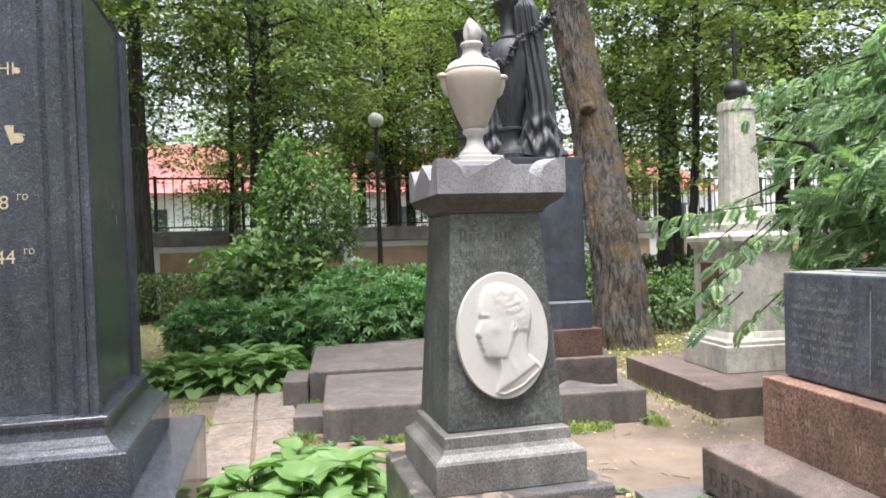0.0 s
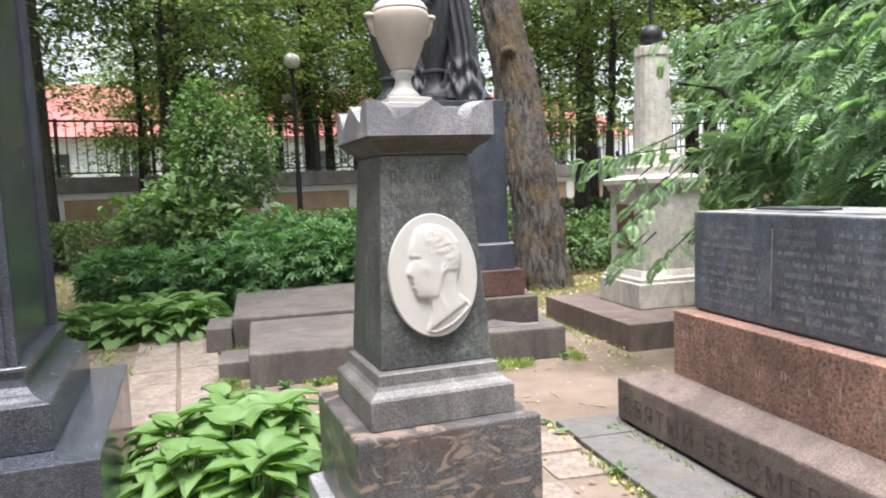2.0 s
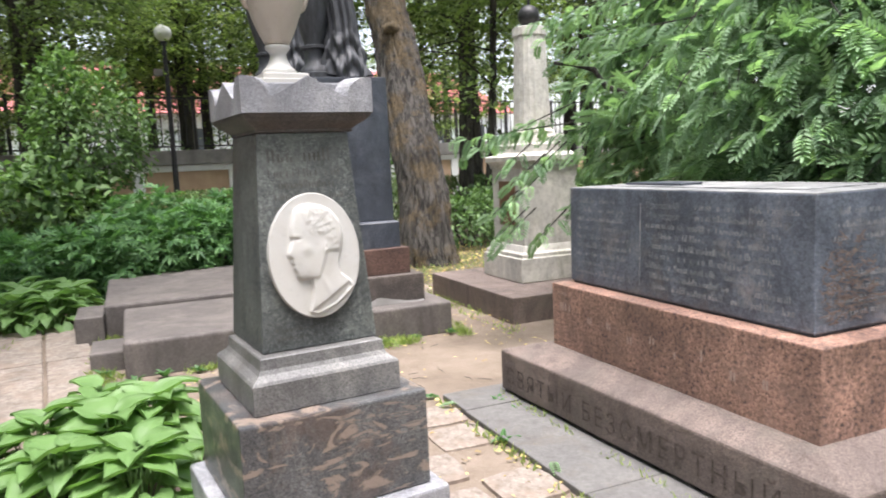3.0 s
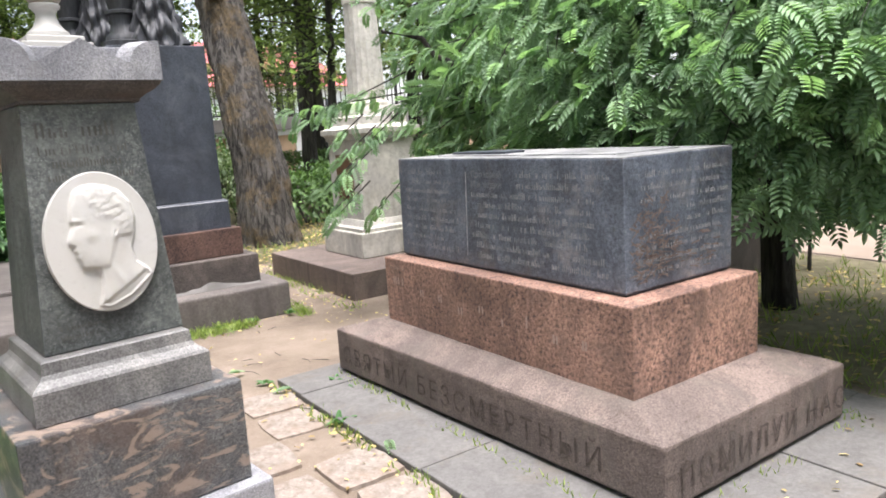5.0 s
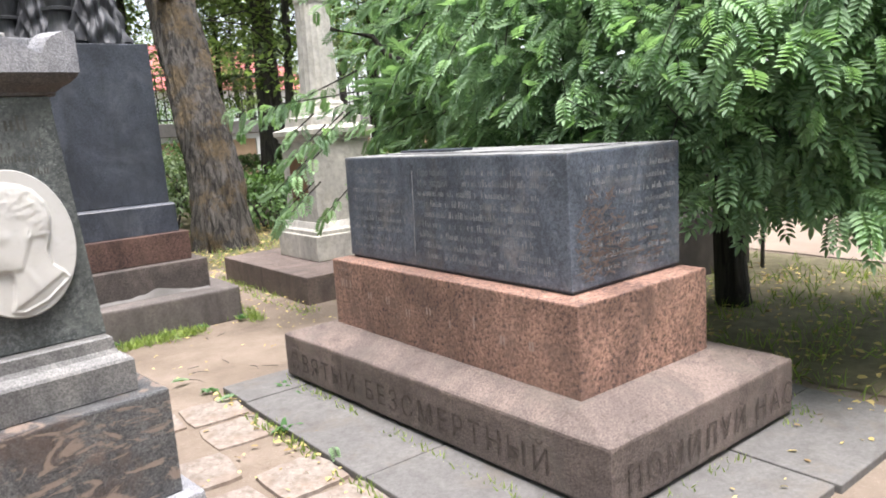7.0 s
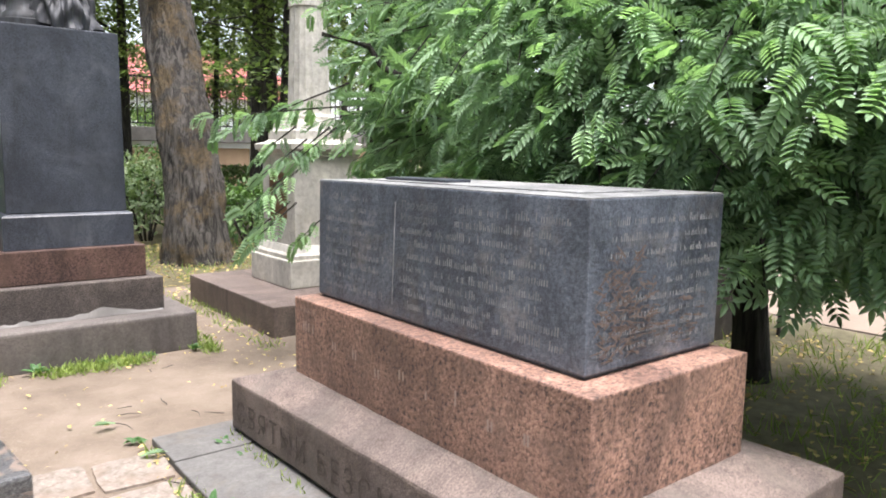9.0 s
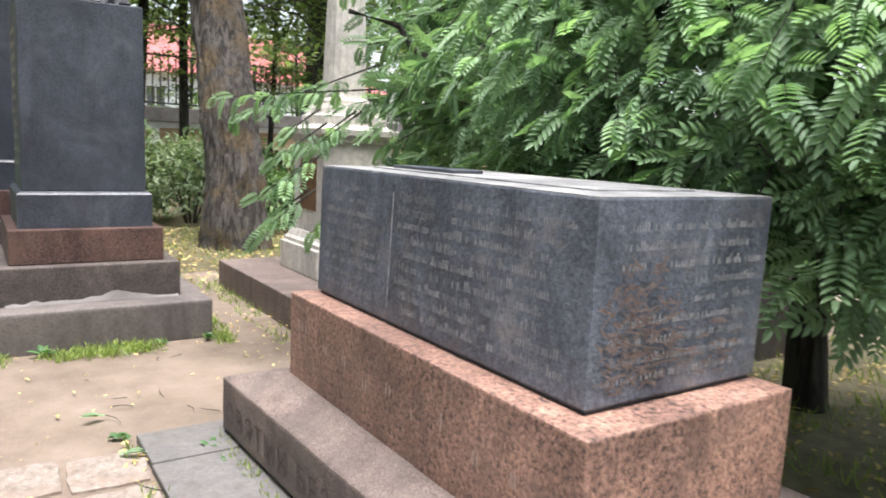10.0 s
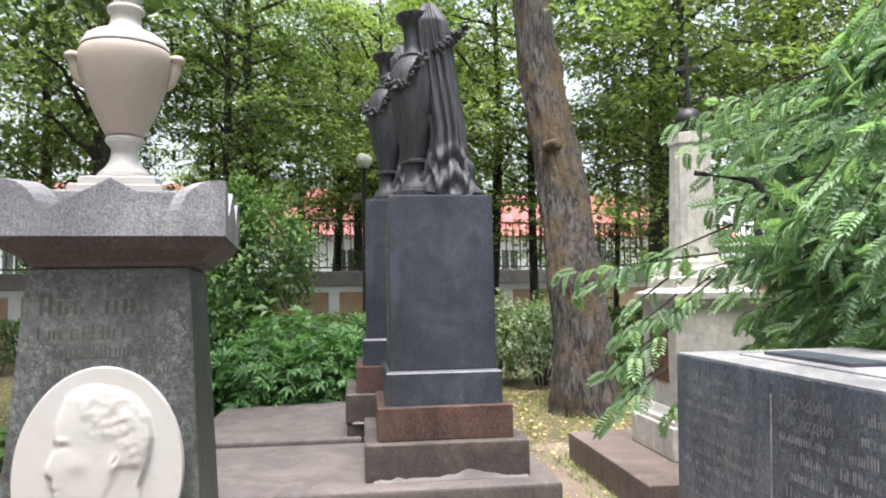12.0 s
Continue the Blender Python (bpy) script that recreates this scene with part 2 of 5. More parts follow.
def mesh_of(name, bm, *mats):
    me = bpy.data.meshes.new(name)
    bmesh.ops.recalc_face_normals(bm, faces=bm.faces)
    bm.to_mesh(me)
    bm.free()
    for mt in mats:
        me.materials.append(mt)
    return me


def part(name, bm, material, parent, label="", at=None):
    """Links a bmesh as one mesh object under a thing or a part."""
    ob = new(name, mesh_of(name, bm, material))
    ob.parent = parent
    if at is not None:
        ob.matrix_basis = at
    return tagged(ob, label)


def thing(name, m, label, category, group="", kind=""):
    ob = new(name)
    ob.empty_display_size = 0.1
    ob.matrix_basis = m
    return tagged(ob, label, category, group, kind)


def smooth(me, angle=40):
    me.shade_smooth()
    me.set_sharp_from_angle(angle=radians(angle))


def block(x0, x1, y0, y1, z0, z1, bevel=0.008, top=None, bm=None, seg=2):
    """A stone block with worn arrises; top=(x0,x1,y0,y1) lets it taper."""
    bm = bm or bmesh.new()
    t = top or (x0, x1, y0, y1)
    lo = [bm.verts.new((x, y, z0)) for x, y in ((x0, y0), (x1, y0), (x1, y1), (x0, y1))]
    hi = [bm.verts.new((x, y, z1)) for x, y in ((t[0], t[2]), (t[1], t[2]), (t[1], t[3]), (t[0], t[3]))]
    fs = [bm.faces.new(lo[::-1]), bm.faces.new(hi)]
    fs += [bm.faces.new((lo[i], lo[(i + 1) % 4], hi[(i + 1) % 4], hi[i])) for i in range(4)]
    if bevel:
        es = list({e for f in fs for e in f.edges})
        bmesh.ops.bevel(bm, geom=es, offset=bevel, segments=seg, affect="EDGES", profile=0.6)
    return bm


def square(half, z0, z1, bevel=0.008, half_top=None, bm=None):
    h = half if half_top is None else half_top
    return block(-half, half, -half, half, z0, z1, bevel, (-h, h, -h, h), bm)


def moulding(stack, bm=None):
    """A square moulded course from (half-width, height) pairs, bottom to top."""
    bm = bm or bmesh.new()
    rings = [[bm.verts.new((sx * h, sy * h, z)) for sx, sy in ((-1, -1), (1, -1), (1, 1), (-1, 1))] for h, z in stack]
    for a, b in zip(rings, rings[1:]):
        for i in range(4):
            bm.faces.new((a[i], a[(i + 1) % 4], b[(i + 1) % 4], b[i]))
    bm.faces.new(rings[0][::-1])
    bm.faces.new(rings[-1])
    return bm


def lathe(stack, seg=40, bm=None, flute=0, depth=0.0):
    bm = bm or bmesh.new()
    rings = []
    for r, z in stack:
        ring = []
        for i in range(seg):
            a = 2 * math.pi * i / seg
            q = r - (depth * r * abs(math.sin(flute * a / 2)) if flute else 0)
            ring.append(bm.verts.new((q * math.cos(a), q * math.sin(a), z)))
        rings.append(ring)
    for a, b in zip(rings, rings[1:]):
        for i in range(seg):
            bm.faces.new((a[i], a[(i + 1) % seg], b[(i + 1) % seg], b[i]))
    bm.faces.new(rings[0][::-1])
    bm.faces.new(rings[-1])
    return bm


def tube(points, radii, seg=8, bm=None, rough=0.0):
    """A limb along points with given radii."""
    bm = bm or bmesh.new()
    rings = []
    for i, p in enumerate(points):
        a, b = Vector(points[max(i - 1, 0)]), Vector(points[min(i + 1, len(points) - 1)])
        d = (b - a).normalized()
        u = d.orthogonal().normalized() if abs(d.z) < 0.99 else Vector((1, 0, 0))
        if abs(d.z) >= 0.3:
            u = (Vector((1, 0, 0)) - d * d.x).normalized()
        v = d.cross(u)
        ring = []
        for k in range(seg):
            an = 2 * math.pi * k / seg
            r = radii[i]
            if rough:
                r *= 1 + rough * noise.noise((math.cos(an) * 2, math.sin(an) * 2, i * 0.55))
            ring.append(bm.verts.new(Vector(p) + (u * math.cos(an) + v * math.sin(an)) * r))
        rings.append(ring)
    for a, b in zip(rings, rings[1:]):
        for k in range(seg):
            bm.faces.new((a[k], a[(k + 1) % seg], b[(k + 1) % seg], b[k]))
    bm.faces.new(rings[0][::-1])
    bm.faces.new(rings[-1])
    return bm


def glyphs(body, size, depth, spacing):
    cu = bpy.data.curves.new("text", "FONT")
    cu.body, cu.size, cu.space_character, cu.resolution_u = body, size, spacing, 6
    tmp = bpy.data.objects.new("text", cu)
    me = bpy.data.meshes.new_from_object(tmp)
    bpy.data.objects.remove(tmp)
    bm = bmesh.new()
    bm.from_mesh(me)
    bmesh.ops.triangulate(bm, faces=bm.faces)
    bmesh.ops.split_edges(bm, edges=bm.edges)
    # strokes of one letter cross, so each facet lies a hair above the last
    for k, f in enumerate(bm.faces):
        for v in f.verts:
            v.co.z = depth + k * 0.00004
    reach = max(v.co.x for v in bm.verts)
    return mesh_of("letter", bm), reach


def letters(name, body, size, material, parent, m, depth=0.0015, label="", squash=1.0, spacing=1.0):
    """Lettering in the built-in font, each letter a mesh under its thing."""
    for i, ch in enumerate(body):
        if ch == " ":
            continue
        me, reach = glyphs(ch, size, depth, spacing)
        dx = glyphs(body[: i + 1], size, depth, spacing)[1] - reach
        me.materials.clear()
        me.materials.append(material)
        me.polygons.foreach_set("use_smooth", [False] * len(me.polygons))
        ob = new(name, me)
        ob.parent = parent
        ob.matrix_basis = m @ Matrix.Diagonal((squash, 1, 1, 1)) @ pose(dx, 0, 0)
        tagged(ob, label)


def scribble(x0, x1, z, h, rng, bm, gap=0.12):
    """One line of writing too worn to read: upright bars grouped in words, in the x-z plane."""
    x = x0
    while x < x1:
        if rng.random() < gap:
            x += h * 0.7
            continue
        t, hh = h * 0.16, h * rng.choice((0.6, 0.62, 0.66, 0.95))
        w = h * rng.uniform(0.38, 0.6)
        bars = [(0, 0, t, hh)]
        if rng.random() < 0.75:
            bars.append((w - t, 0, w, hh * rng.choice((1, 1, 0.55))))
        for xa, za, xb, zb in bars:
            bm.faces.new([bm.verts.new((x + a, 0, z + b)) for a, b in ((xa, za), (xb, za), (xb, zb), (xa, zb))])
        x += w + h * rng.uniform(0.12, 0.25)
    return bm

# ---- large structure ----
bm = bmesh.new()
xs = [-300, -60, -20] + [x * 0.5 for x in range(-24, 31)] + [30, 80, 300]
ys = [-300, -60, -15] + [y * 0.5 for y in range(-8, 45)] + [40, 90, 300]
grid = [[bm.verts.new((x, y, -0.008 + 0.012 * noise.noise((x * 0.7, y * 0.7, 0)) if -12 < x < 15 and -4 < y < 22 else 0)) for x in xs] for y in ys]
for a, b in zip(grid, grid[1:]):
    for i in range(len(xs) - 1):
        bm.faces.new((a[i], a[i + 1], b[i + 1], b[i]))
ground = new("ground", mesh_of("ground", bm, EARTH))
smooth(ground.data)
tagged(ground, "bare trodden earth with grit and leaf litter", "ground", kind="structure")


def sheet(name, x0, x1, y0, y1, z, material, label, category):
    """A patch of ground cover with an uneven edge."""
    bm = bmesh.new()
    n = 48
    cx, cy = (x0 + x1) / 2, (y0 + y1) / 2
    mid = bm.verts.new((cx, cy, z))
    rim = []
    for i in range(n):
        a = 2 * math.pi * i / n
        c, s = math.cos(a), math.sin(a)
        k = 1 / max(abs(c), abs(s)) * (0.93 + 0.07 * noise.noise((c * 3, s * 3, x0)))
        rim.append(bm.verts.new((cx + c * k * (x1 - x0) / 2, cy + s * k * (y1 - y0) / 2, z - 0.012)))
    for i in range(n):
        bm.faces.new((mid, rim[i], rim[(i + 1) % n]))
    ob = new(name, mesh_of(name, bm, material))
    return tagged(ob, label, category, kind="structure")


sheet("ground_litter_back", -14, 18, 6.9, 34, 0.012, LITTER, "shaded soil covered with leaf litter under the trees", "ground")
sheet("ground_litter_rowan", 4.0, 7.2, -1.5, 6.8, 0.014, ROWAN_SOIL, "shaded soil with litter and grass under the rowan", "ground")
sheet("path_sand", 6.9, 14, -6, 12, 0.016, SAND_PATH, "sandy cemetery path in the open", "path")


# ---- the monument with urn and medallion ----
PX, PY = 0.764, 2.72
mon = thing("medallion_monument", pose(PX, PY, 0, 0, 0, 6), "tapered grey granite grave pedestal with white oval portrait medallion", "grave monument")
part("plinth", square(0.405, -0.03, 0.245, 0.012), CAP_GRANITE, mon, "weathered pale granite plinth")
part("base_block", square(0.351, 0.247, 0.616, 0.01), VEIN_GRANITE, mon, "polished granite block with reddish veins")
part("middle_block", moulding([(0.276, 0.618), (0.278, 0.62), (0.278, 0.722), (0.272, 0.732), (0.247, 0.75), (0.238, 0.765), (0.234, 0.803), (0.228, 0.807)]), GREY_GRANITE, mon, "grey granite block with sloped top")
part("shaft", block(-0.21, 0.234, -0.185, 0.259, 0.808, 1.592, 0.006, (-0.156, 0.192, -0.114, 0.234)), SHAFT_STONE, mon, "greenish tapered granite shaft with worn inscription")
CROWN_AT = pose(0.03, 0.07, 0)
part("cornice", moulding([(0.18, 1.593), (0.184, 1.596), (0.184, 1.605), (0.2, 1.618), (0.222, 1.632), (0.238, 1.648), (0.243, 1.66)]), SHADED_CORNICE_STONE, mon, "brown stained cornice, darkened for the shade on its underside", CROWN_AT)
H = 0.246


def crown_side(bm, m):
    """One side of the crowning slab: low gable between two quarter-round ears."""
    arc = [i * math.pi / 2 / 6 for i in range(7)]
    prof = [(-H, 0.0), (H, 0.0), (H, 0.126)]
    prof += [(H - 0.012 - 0.085 * math.sin(a), 0.058 + 0.07 * math.cos(a)) for a in arc]
    prof += [(0.132, 0.058), (0.0, 0.13), (-0.132, 0.058)]
    prof += [(-H + 0.012 + 0.085 * math.sin(a), 0.058 + 0.07 * math.cos(a)) for a in arc[::-1]]
    prof += [(-H, 0.126)]
    front = [bm.verts.new(m @ Vector((x, -H, 1.661 + z))) for x, z in prof]
    back = [bm.verts.new(m @ Vector((x * 0.78, -H + 0.054, 1.661 + z))) for x, z in prof]
    bm.faces.new(front)
    bm.faces.new(back[::-1])
    for i in range(len(prof)):
        j = (i + 1) % len(prof)
        bm.faces.new((front[i], back[i], back[j], front[j]))
    return bm


for k in range(4):
    part("crown_side", crown_side(bmesh.new(), pose(0, 0, 0, 0, 0, 90 * k)), CAP_GRANITE, mon, "pale grey granite gable with corner ears", CROWN_AT)
part("crown_block", square(0.158, 1.662, 1.776, 0.005), CAP_GRANITE, mon, "pale grey granite block under the urn", CROWN_AT)


def portrait_relief():
    """Oval disc with a plain head in low relief, turned to the side."""
    bm = bmesh.new()
    A, B, n, rings = 0.171, 0.226, 260, 110
    # outline of the head and bust, from the forehead down the face and round
    line = [(-0.074, 0.148), (-0.086, 0.11), (-0.091, 0.074), (-0.085, 0.062), (-0.104, 0.016), (-0.104, 0.004), (-0.09, -0.006), (-0.094, -0.02), (-0.087, -0.03), (-0.089, -0.042), (-0.08, -0.054), (-0.078, -0.072),
            (-0.066, -0.082), (-0.025, -0.084), (-0.022, -0.12), (-0.03, -0.17), (-0.042, -0.206), (-0.01, -0.216), (0.06, -0.19), (0.137, -0.13), (0.12, -0.104), (0.09, -0.078), (0.082, -0.03),
            (0.1, 0.02), (0.108, 0.07), (0.098, 0.12), (0.07, 0.158), (0.03, 0.178), (-0.01, 0.186), (-0.042, 0.182), (-0.066, 0.168)]

    def inside(x, z):
        """Signed distance into the outline, for arrays."""
        best, odd = np.full(x.shape, 1.0), np.zeros(x.shape, dtype=bool)
        for (ax, az), (bx, bz) in zip(line, line[1:] + line[:1]):
            ux, uz = bx - ax, bz - az
            k = np.clip(((x - ax) * ux + (z - az) * uz) / (ux * ux + uz * uz), 0, 1)
            best = np.minimum(best, np.hypot(x - ax - k * ux, z - az - k * uz))
            if az != bz:
                odd ^= ((az > z) != (bz > z)) & (x < (bx - ax) * (z - az) / (bz - az) + ax)
        return np.where(odd, best, -best)

    def blob(x, z, cx, cz, rx, rz, h, tilt=0.0):
        c, s = math.cos(tilt), math.sin(tilt)
        u, v = ((x - cx) * c + (z - cz) * s) / rx, (-(x - cx) * s + (z - cz) * c) / rz
        return h * np.exp(-1.6 * (u * u + v * v))

    # the relief as a height field, softened like worn marble
    cell = 0.0016
    ax_, az_ = np.arange(-0.19, 0.19, cell), np.arange(-0.24, 0.24, cell)
    fx, fz = np.meshgrid(ax_, az_)
    d = inside(fx, fz)

    def soften(f, sigma):
        q = np.exp(-0.5 * (np.arange(-4 * sigma, 4 * sigma + cell, cell) / sigma) ** 2)
        q /= q.sum()
        f = np.apply_along_axis(lambda r: np.convolve(r, q, "same"), 0, f)
        return np.apply_along_axis(lambda r: np.convolve(r, q, "same"), 1, f)

    mask = (d > 0).astype(float)
    on = np.clip(d / 0.01, 0, 1)
    h = 0.0075 * soften(mask, 0.0022) + 0.014 * soften(mask, 0.022) * soften(mask, 0.004)
    hair = np.clip((fz - np.where(fx < -0.045, 0.152, np.where(fx < -0.015, 0.152 - 2.9 * (fx + 0.045), 0.065 - 1.3 * np.clip(fx - 0.03, 0, 1)))) / 0.02, 0, 1) * mask
    locks = np.array([noise.noise((x * 34 + 12 * z, z * 48 - 22 * x, 1.0)) + 0.6 * noise.noise((x * 80, z * 80, 4.0)) for x, z in zip(fx.ravel(), fz.ravel())]).reshape(fx.shape)
    h += soften(hair, 0.004) * (0.0016 + 0.0019 * locks)
    h += on * (blob(fx, fz, -0.078, 0.077, 0.02, 0.008, 0.0026, -0.1) - blob(fx, fz, -0.068, 0.06, 0.015, 0.01, 0.003, 0.1) + blob(fx, fz, -0.067, 0.055, 0.009, 0.005, 0.0012))
    h += on * (blob(fx, fz, -0.04, 0.024, 0.026, 0.024, 0.003) - blob(fx, fz, -0.086, -0.03, 0.012, 0.003, 0.002, 0.15))
    h += on * (blob(fx, fz, 0.034, 0.022, 0.012, 0.024, 0.005, -0.35) - blob(fx, fz, 0.036, 0.026, 0.005, 0.013, 0.0045, -0.35))
    jaw = ((fz < np.maximum(-0.082, -0.075 + 2.3 * (fx - 0.004))) & (fz < 0.012)).astype(float)
    h -= on * soften(jaw, 0.005) * 0.0042
    h += on * blob(fx, fz, 0.03, -0.12, 0.014, 0.06, 0.0025, 0.4)
    cut = (-(fz + 0.2) + 0.6 * (fx + 0.03) > 0).astype(float)
    h -= on * soften(cut, 0.004) * 0.005
    an = 2 * math.pi * np.arange(n) / n
    kk = np.arange(1, rings + 1)[:, None] / rings
    gx, gz = A * kk * np.cos(an), B * kk * np.sin(an)
    px, pz = (gx + 0.19) / cell, (gz + 0.24) / cell
    ix, iz = px.astype(int), pz.astype(int)
    wx, wz = px - ix, pz - iz
    h = (h[iz, ix] * (1 - wx) + h[iz, ix + 1] * wx) * (1 - wz) + (h[iz + 1, ix] * (1 - wx) + h[iz + 1, ix + 1] * wx) * wz
    h = np.maximum(h, 0) * np.clip((1 - kk) / 0.03, 0, 1)
    prev, mid = None, bm.verts.new((0, -0.026 - float(h[0].mean()), 0))
    for r in range(rings):
        ring = [bm.verts.new((gx[r, i], -0.026 - h[r, i], gz[r, i])) for i in range(n)]
        for i in range(n):
            j = (i + 1) % n
            if prev:
                bm.faces.new((prev[i], ring[i], ring[j], prev[j]))
            else:
                bm.faces.new((mid, ring[i], ring[j]))
        prev = ring
    outer = [bm.verts.new((v.co.x * 1.022, -0.02, v.co.z * 1.018)) for v in prev]
    back = [bm.verts.new((v.co.x * 1.0, 0.03, v.co.z * 1.0)) for v in prev]
    for i in range(n):
        j = (i + 1) % n
        bm.faces.new((prev[i], outer[i], outer[j], prev[j]))
        bm.faces.new((outer[i], back[i], back[j], outer[j]))
    bm.faces.new(back)
    return bm


lean = math.degrees(math.atan(0.071 / 0.784))
med = part("medallion", portrait_relief(), MARBLE, mon, "white marble oval with a plain head in relief", pose(0.013, -0.152, 1.142, -lean))
smooth(med.data, 50)
rng = random.Random(3)
bm = bmesh.new()
for i in range(7):
    scribble(-0.145 + rng.uniform(0, 0.02), 0.14 - rng.uniform(0, 0.03), 0.67 - i * 0.042 - (0.0 if i else -0.012), 0.05 if i == 0 else 0.03, rng, bm)
for i in range(2):
    scribble(-0.17, -0.02, 0.07 - i * 0.03, 0.016, rng, bm)
tagged(part("inscription", bm, CUT_GREY, mon, "worn unreadable engraving", pose(0.015, -0.1865, 0.808, -lean)), kind="stuff")

urn = thing("marble_urn", pose(0.763, 2.803, 1.777, 0, 0, 6), "cream marble funerary urn with flame finial, on the pedestal", "urn")
foot = part("foot", lathe([(0.06, 0.046), (0.066, 0.05), (0.064, 0.062), (0.05, 0.074), (0.038, 0.092), (0.032, 0.112), (0.031, 0.124), (0.038, 0.136), (0.046, 0.142), (0.048, 0.15), (0.044, 0.157), (0.03, 0.159)], bm=moulding([(0.108, 0.0), (0.108, 0.02), (0.104, 0.022), (0.088, 0.024), (0.088, 0.042), (0.084, 0.044), (0.066, 0.048)])), MARBLE, urn, "white stepped foot")
smooth(foot.data, 35)


def swirled_body():
    """The bowl, with shallow spiral gadroons over its lower part."""
    stack = [(0.03, 0.158), (0.046, 0.161), (0.053, 0.174), (0.064, 0.198), (0.076, 0.226), (0.088, 0.256), (0.099, 0.288), (0.107, 0.318), (0.112, 0.345), (0.113, 0.362), (0.111, 0.374), (0.106, 0.383), (0.1, 0.386)]
    bm = lathe(stack, 72)
    for v in bm.verts:
        z = v.co.z
        a = math.atan2(v.co.y, v.co.x)
        low = max(0.0, min(1.0, (0.315 - z) / 0.06)) * max(0.0, min(1.0, (z - 0.16) / 0.02))
        k = 1 + 0.014 * low * math.sin(10 * a + 26 * z) + 0.004 * noise.noise(v.co * 30)
        v.co.x *= k
        v.co.y *= k
    return bm


body = part("body", swirled_body(), URN_MARBLE, urn)
lid = part("lid", lathe([(0.1, 0.384), (0.108, 0.387), (0.107, 0.396), (0.101, 0.402), (0.097, 0.412), (0.08, 0.424), (0.055, 0.434), (0.044, 0.442), (0.038, 0.456), (0.036, 0.474), (0.038, 0.482), (0.045, 0.486), (0.046, 0.494), (0.042, 0.499), (0.026, 0.501)], 48), MARBLE, urn)


def flame():
    bm = lathe([(0.022, 0.499), (0.03, 0.51), (0.034, 0.526), (0.034, 0.545), (0.028, 0.566), (0.018, 0.583), (0.005, 0.597)], 40)
    for v in bm.verts:
        a = math.atan2(v.co.y, v.co.x)
        k = 1 + 0.13 * math.sin(5 * a + 45 * v.co.z)
        v.co.x, v.co.y = v.co.x * k + 0.006 * math.sin(40 * (v.co.z - 0.5)), v.co.y * k
    return bm


fl = part("flame_finial", flame(), MARBLE, lid)
for o in (body, lid, fl):
    smooth(o.data, 60)
for sx in (-1, 1):
    bm = bmesh.new()
    bmesh.ops.create_uvsphere(bm, u_segments=12, v_segments=8, radius=0.017, matrix=pose(sx * 0.126, 0, 0.366) @ Matrix.Diagonal((1.25, 1.3, 0.8, 1)))
    tube([(sx * 0.122, 0, 0.362), (sx * 0.122, 0, 0.335), (sx * 0.112, 0, 0.3), (sx * 0.1, 0, 0.285)], [0.014, 0.014, 0.01, 0.004], 10, bm)
    h = part("handle", bm, URN_MARBLE, body)
    smooth(h.data, 60)

# ---- the sarcophagus grave ----
sar = thing("sarcophagus_monument", pose(2.209, 1.493, 0), "grave of black slate chest on stepped red granite base", "grave monument")


def washed_step():
    """A rough slab whose top rises towards the block on it, so that rain runs off."""
    rim = ((0.084, 0.006), (1.336, 0.008), (1.324, 2.327), (0.0, 2.327))
    core = ((0.19, 0.22), (1.08, 0.22), (1.08, 2.09), (0.19, 2.09))
    bm = bmesh.new()
    rings = [[bm.verts.new((x, y, z)) for x, y in pts] for pts, z in ((rim, 0.048), (rim, 0.293), (core, 0.362))]
    fs = [bm.faces.new(rings[0][::-1]), bm.faces.new(rings[2])]
    for a, b in zip(rings, rings[1:]):
        fs += [bm.faces.new((a[i], a[(i + 1) % 4], b[(i + 1) % 4], b[i])) for i in range(4)]
    bmesh.ops.bevel(bm, geom=list({e for f in fs for e in f.edges}), offset=0.012, segments=2, affect="EDGES", profile=0.6)
    bmesh.ops.triangulate(bm, faces=[f for f in bm.faces if len(f.verts) > 4])
    bmesh.ops.subdivide_edges(bm, edges=[e for e in bm.edges if e.calc_length() > 0.2], cuts=24, use_grid_fill=True)
    for v in bm.verts:
        v.co += Vector((0.5, 0.5, 0.9)) * 0.004 * noise.noise(v.co * 17)
    return bm


part("lower_step", washed_step(), PINK_GRANITE, sar, "rough pinkish granite step with cut letters")
# block added to fill the gap, its dark colour stands for shadow
part("footing", block(0.12, 1.29, 0.05, 2.295, -0.03, 0.05, 0), SHADOW_GAP, sar, "added recessed footing, dark for the shadow gap under the step")
part("upper_step", block(0.216, 1.049, 0.247, 2.056, 0.355, 0.727, 0.008), RED_GRANITE, sar, "red speckled granite block")
part("joint_shadow_course", block(0.335, 1.016, 0.377, 2.0, 0.728, 0.739, 0.0), BLACK_STONE, sar)
# thin pale slab carries the painted sky sheen of the chest's top
part("lid", block(0.345, 1.061, 0.387, 2.029, 1.274, 1.279, 0.002), SKYLIT_SLATE, sar, "grey top of the chest, paler for the sky's reflection")
chest = part("chest", block(0.322, 1.026, 0.365, 2.012, 0.74, 1.275, 0.006, (0.342, 1.064, 0.384, 2.032)), CHEST_STONE, sar, "black slate chest covered with worn inscriptions")
part("lid_panel", block(0.5, 0.93, 0.56, 1.86, 1.2785, 1.284, 0.002), SKYLIT_SLATE, sar, "low raised panel on the chest")
part("lid_bar", block(0.56, 0.7, 1.35, 1.8, 1.283, 1.296, 0.003), BLACK_STONE, sar)
tilt_x = math.degrees(math.atan(0.02 / 0.535))
tilt_y = math.degrees(math.atan(0.019 / 0.535))
rng = random.Random(8)
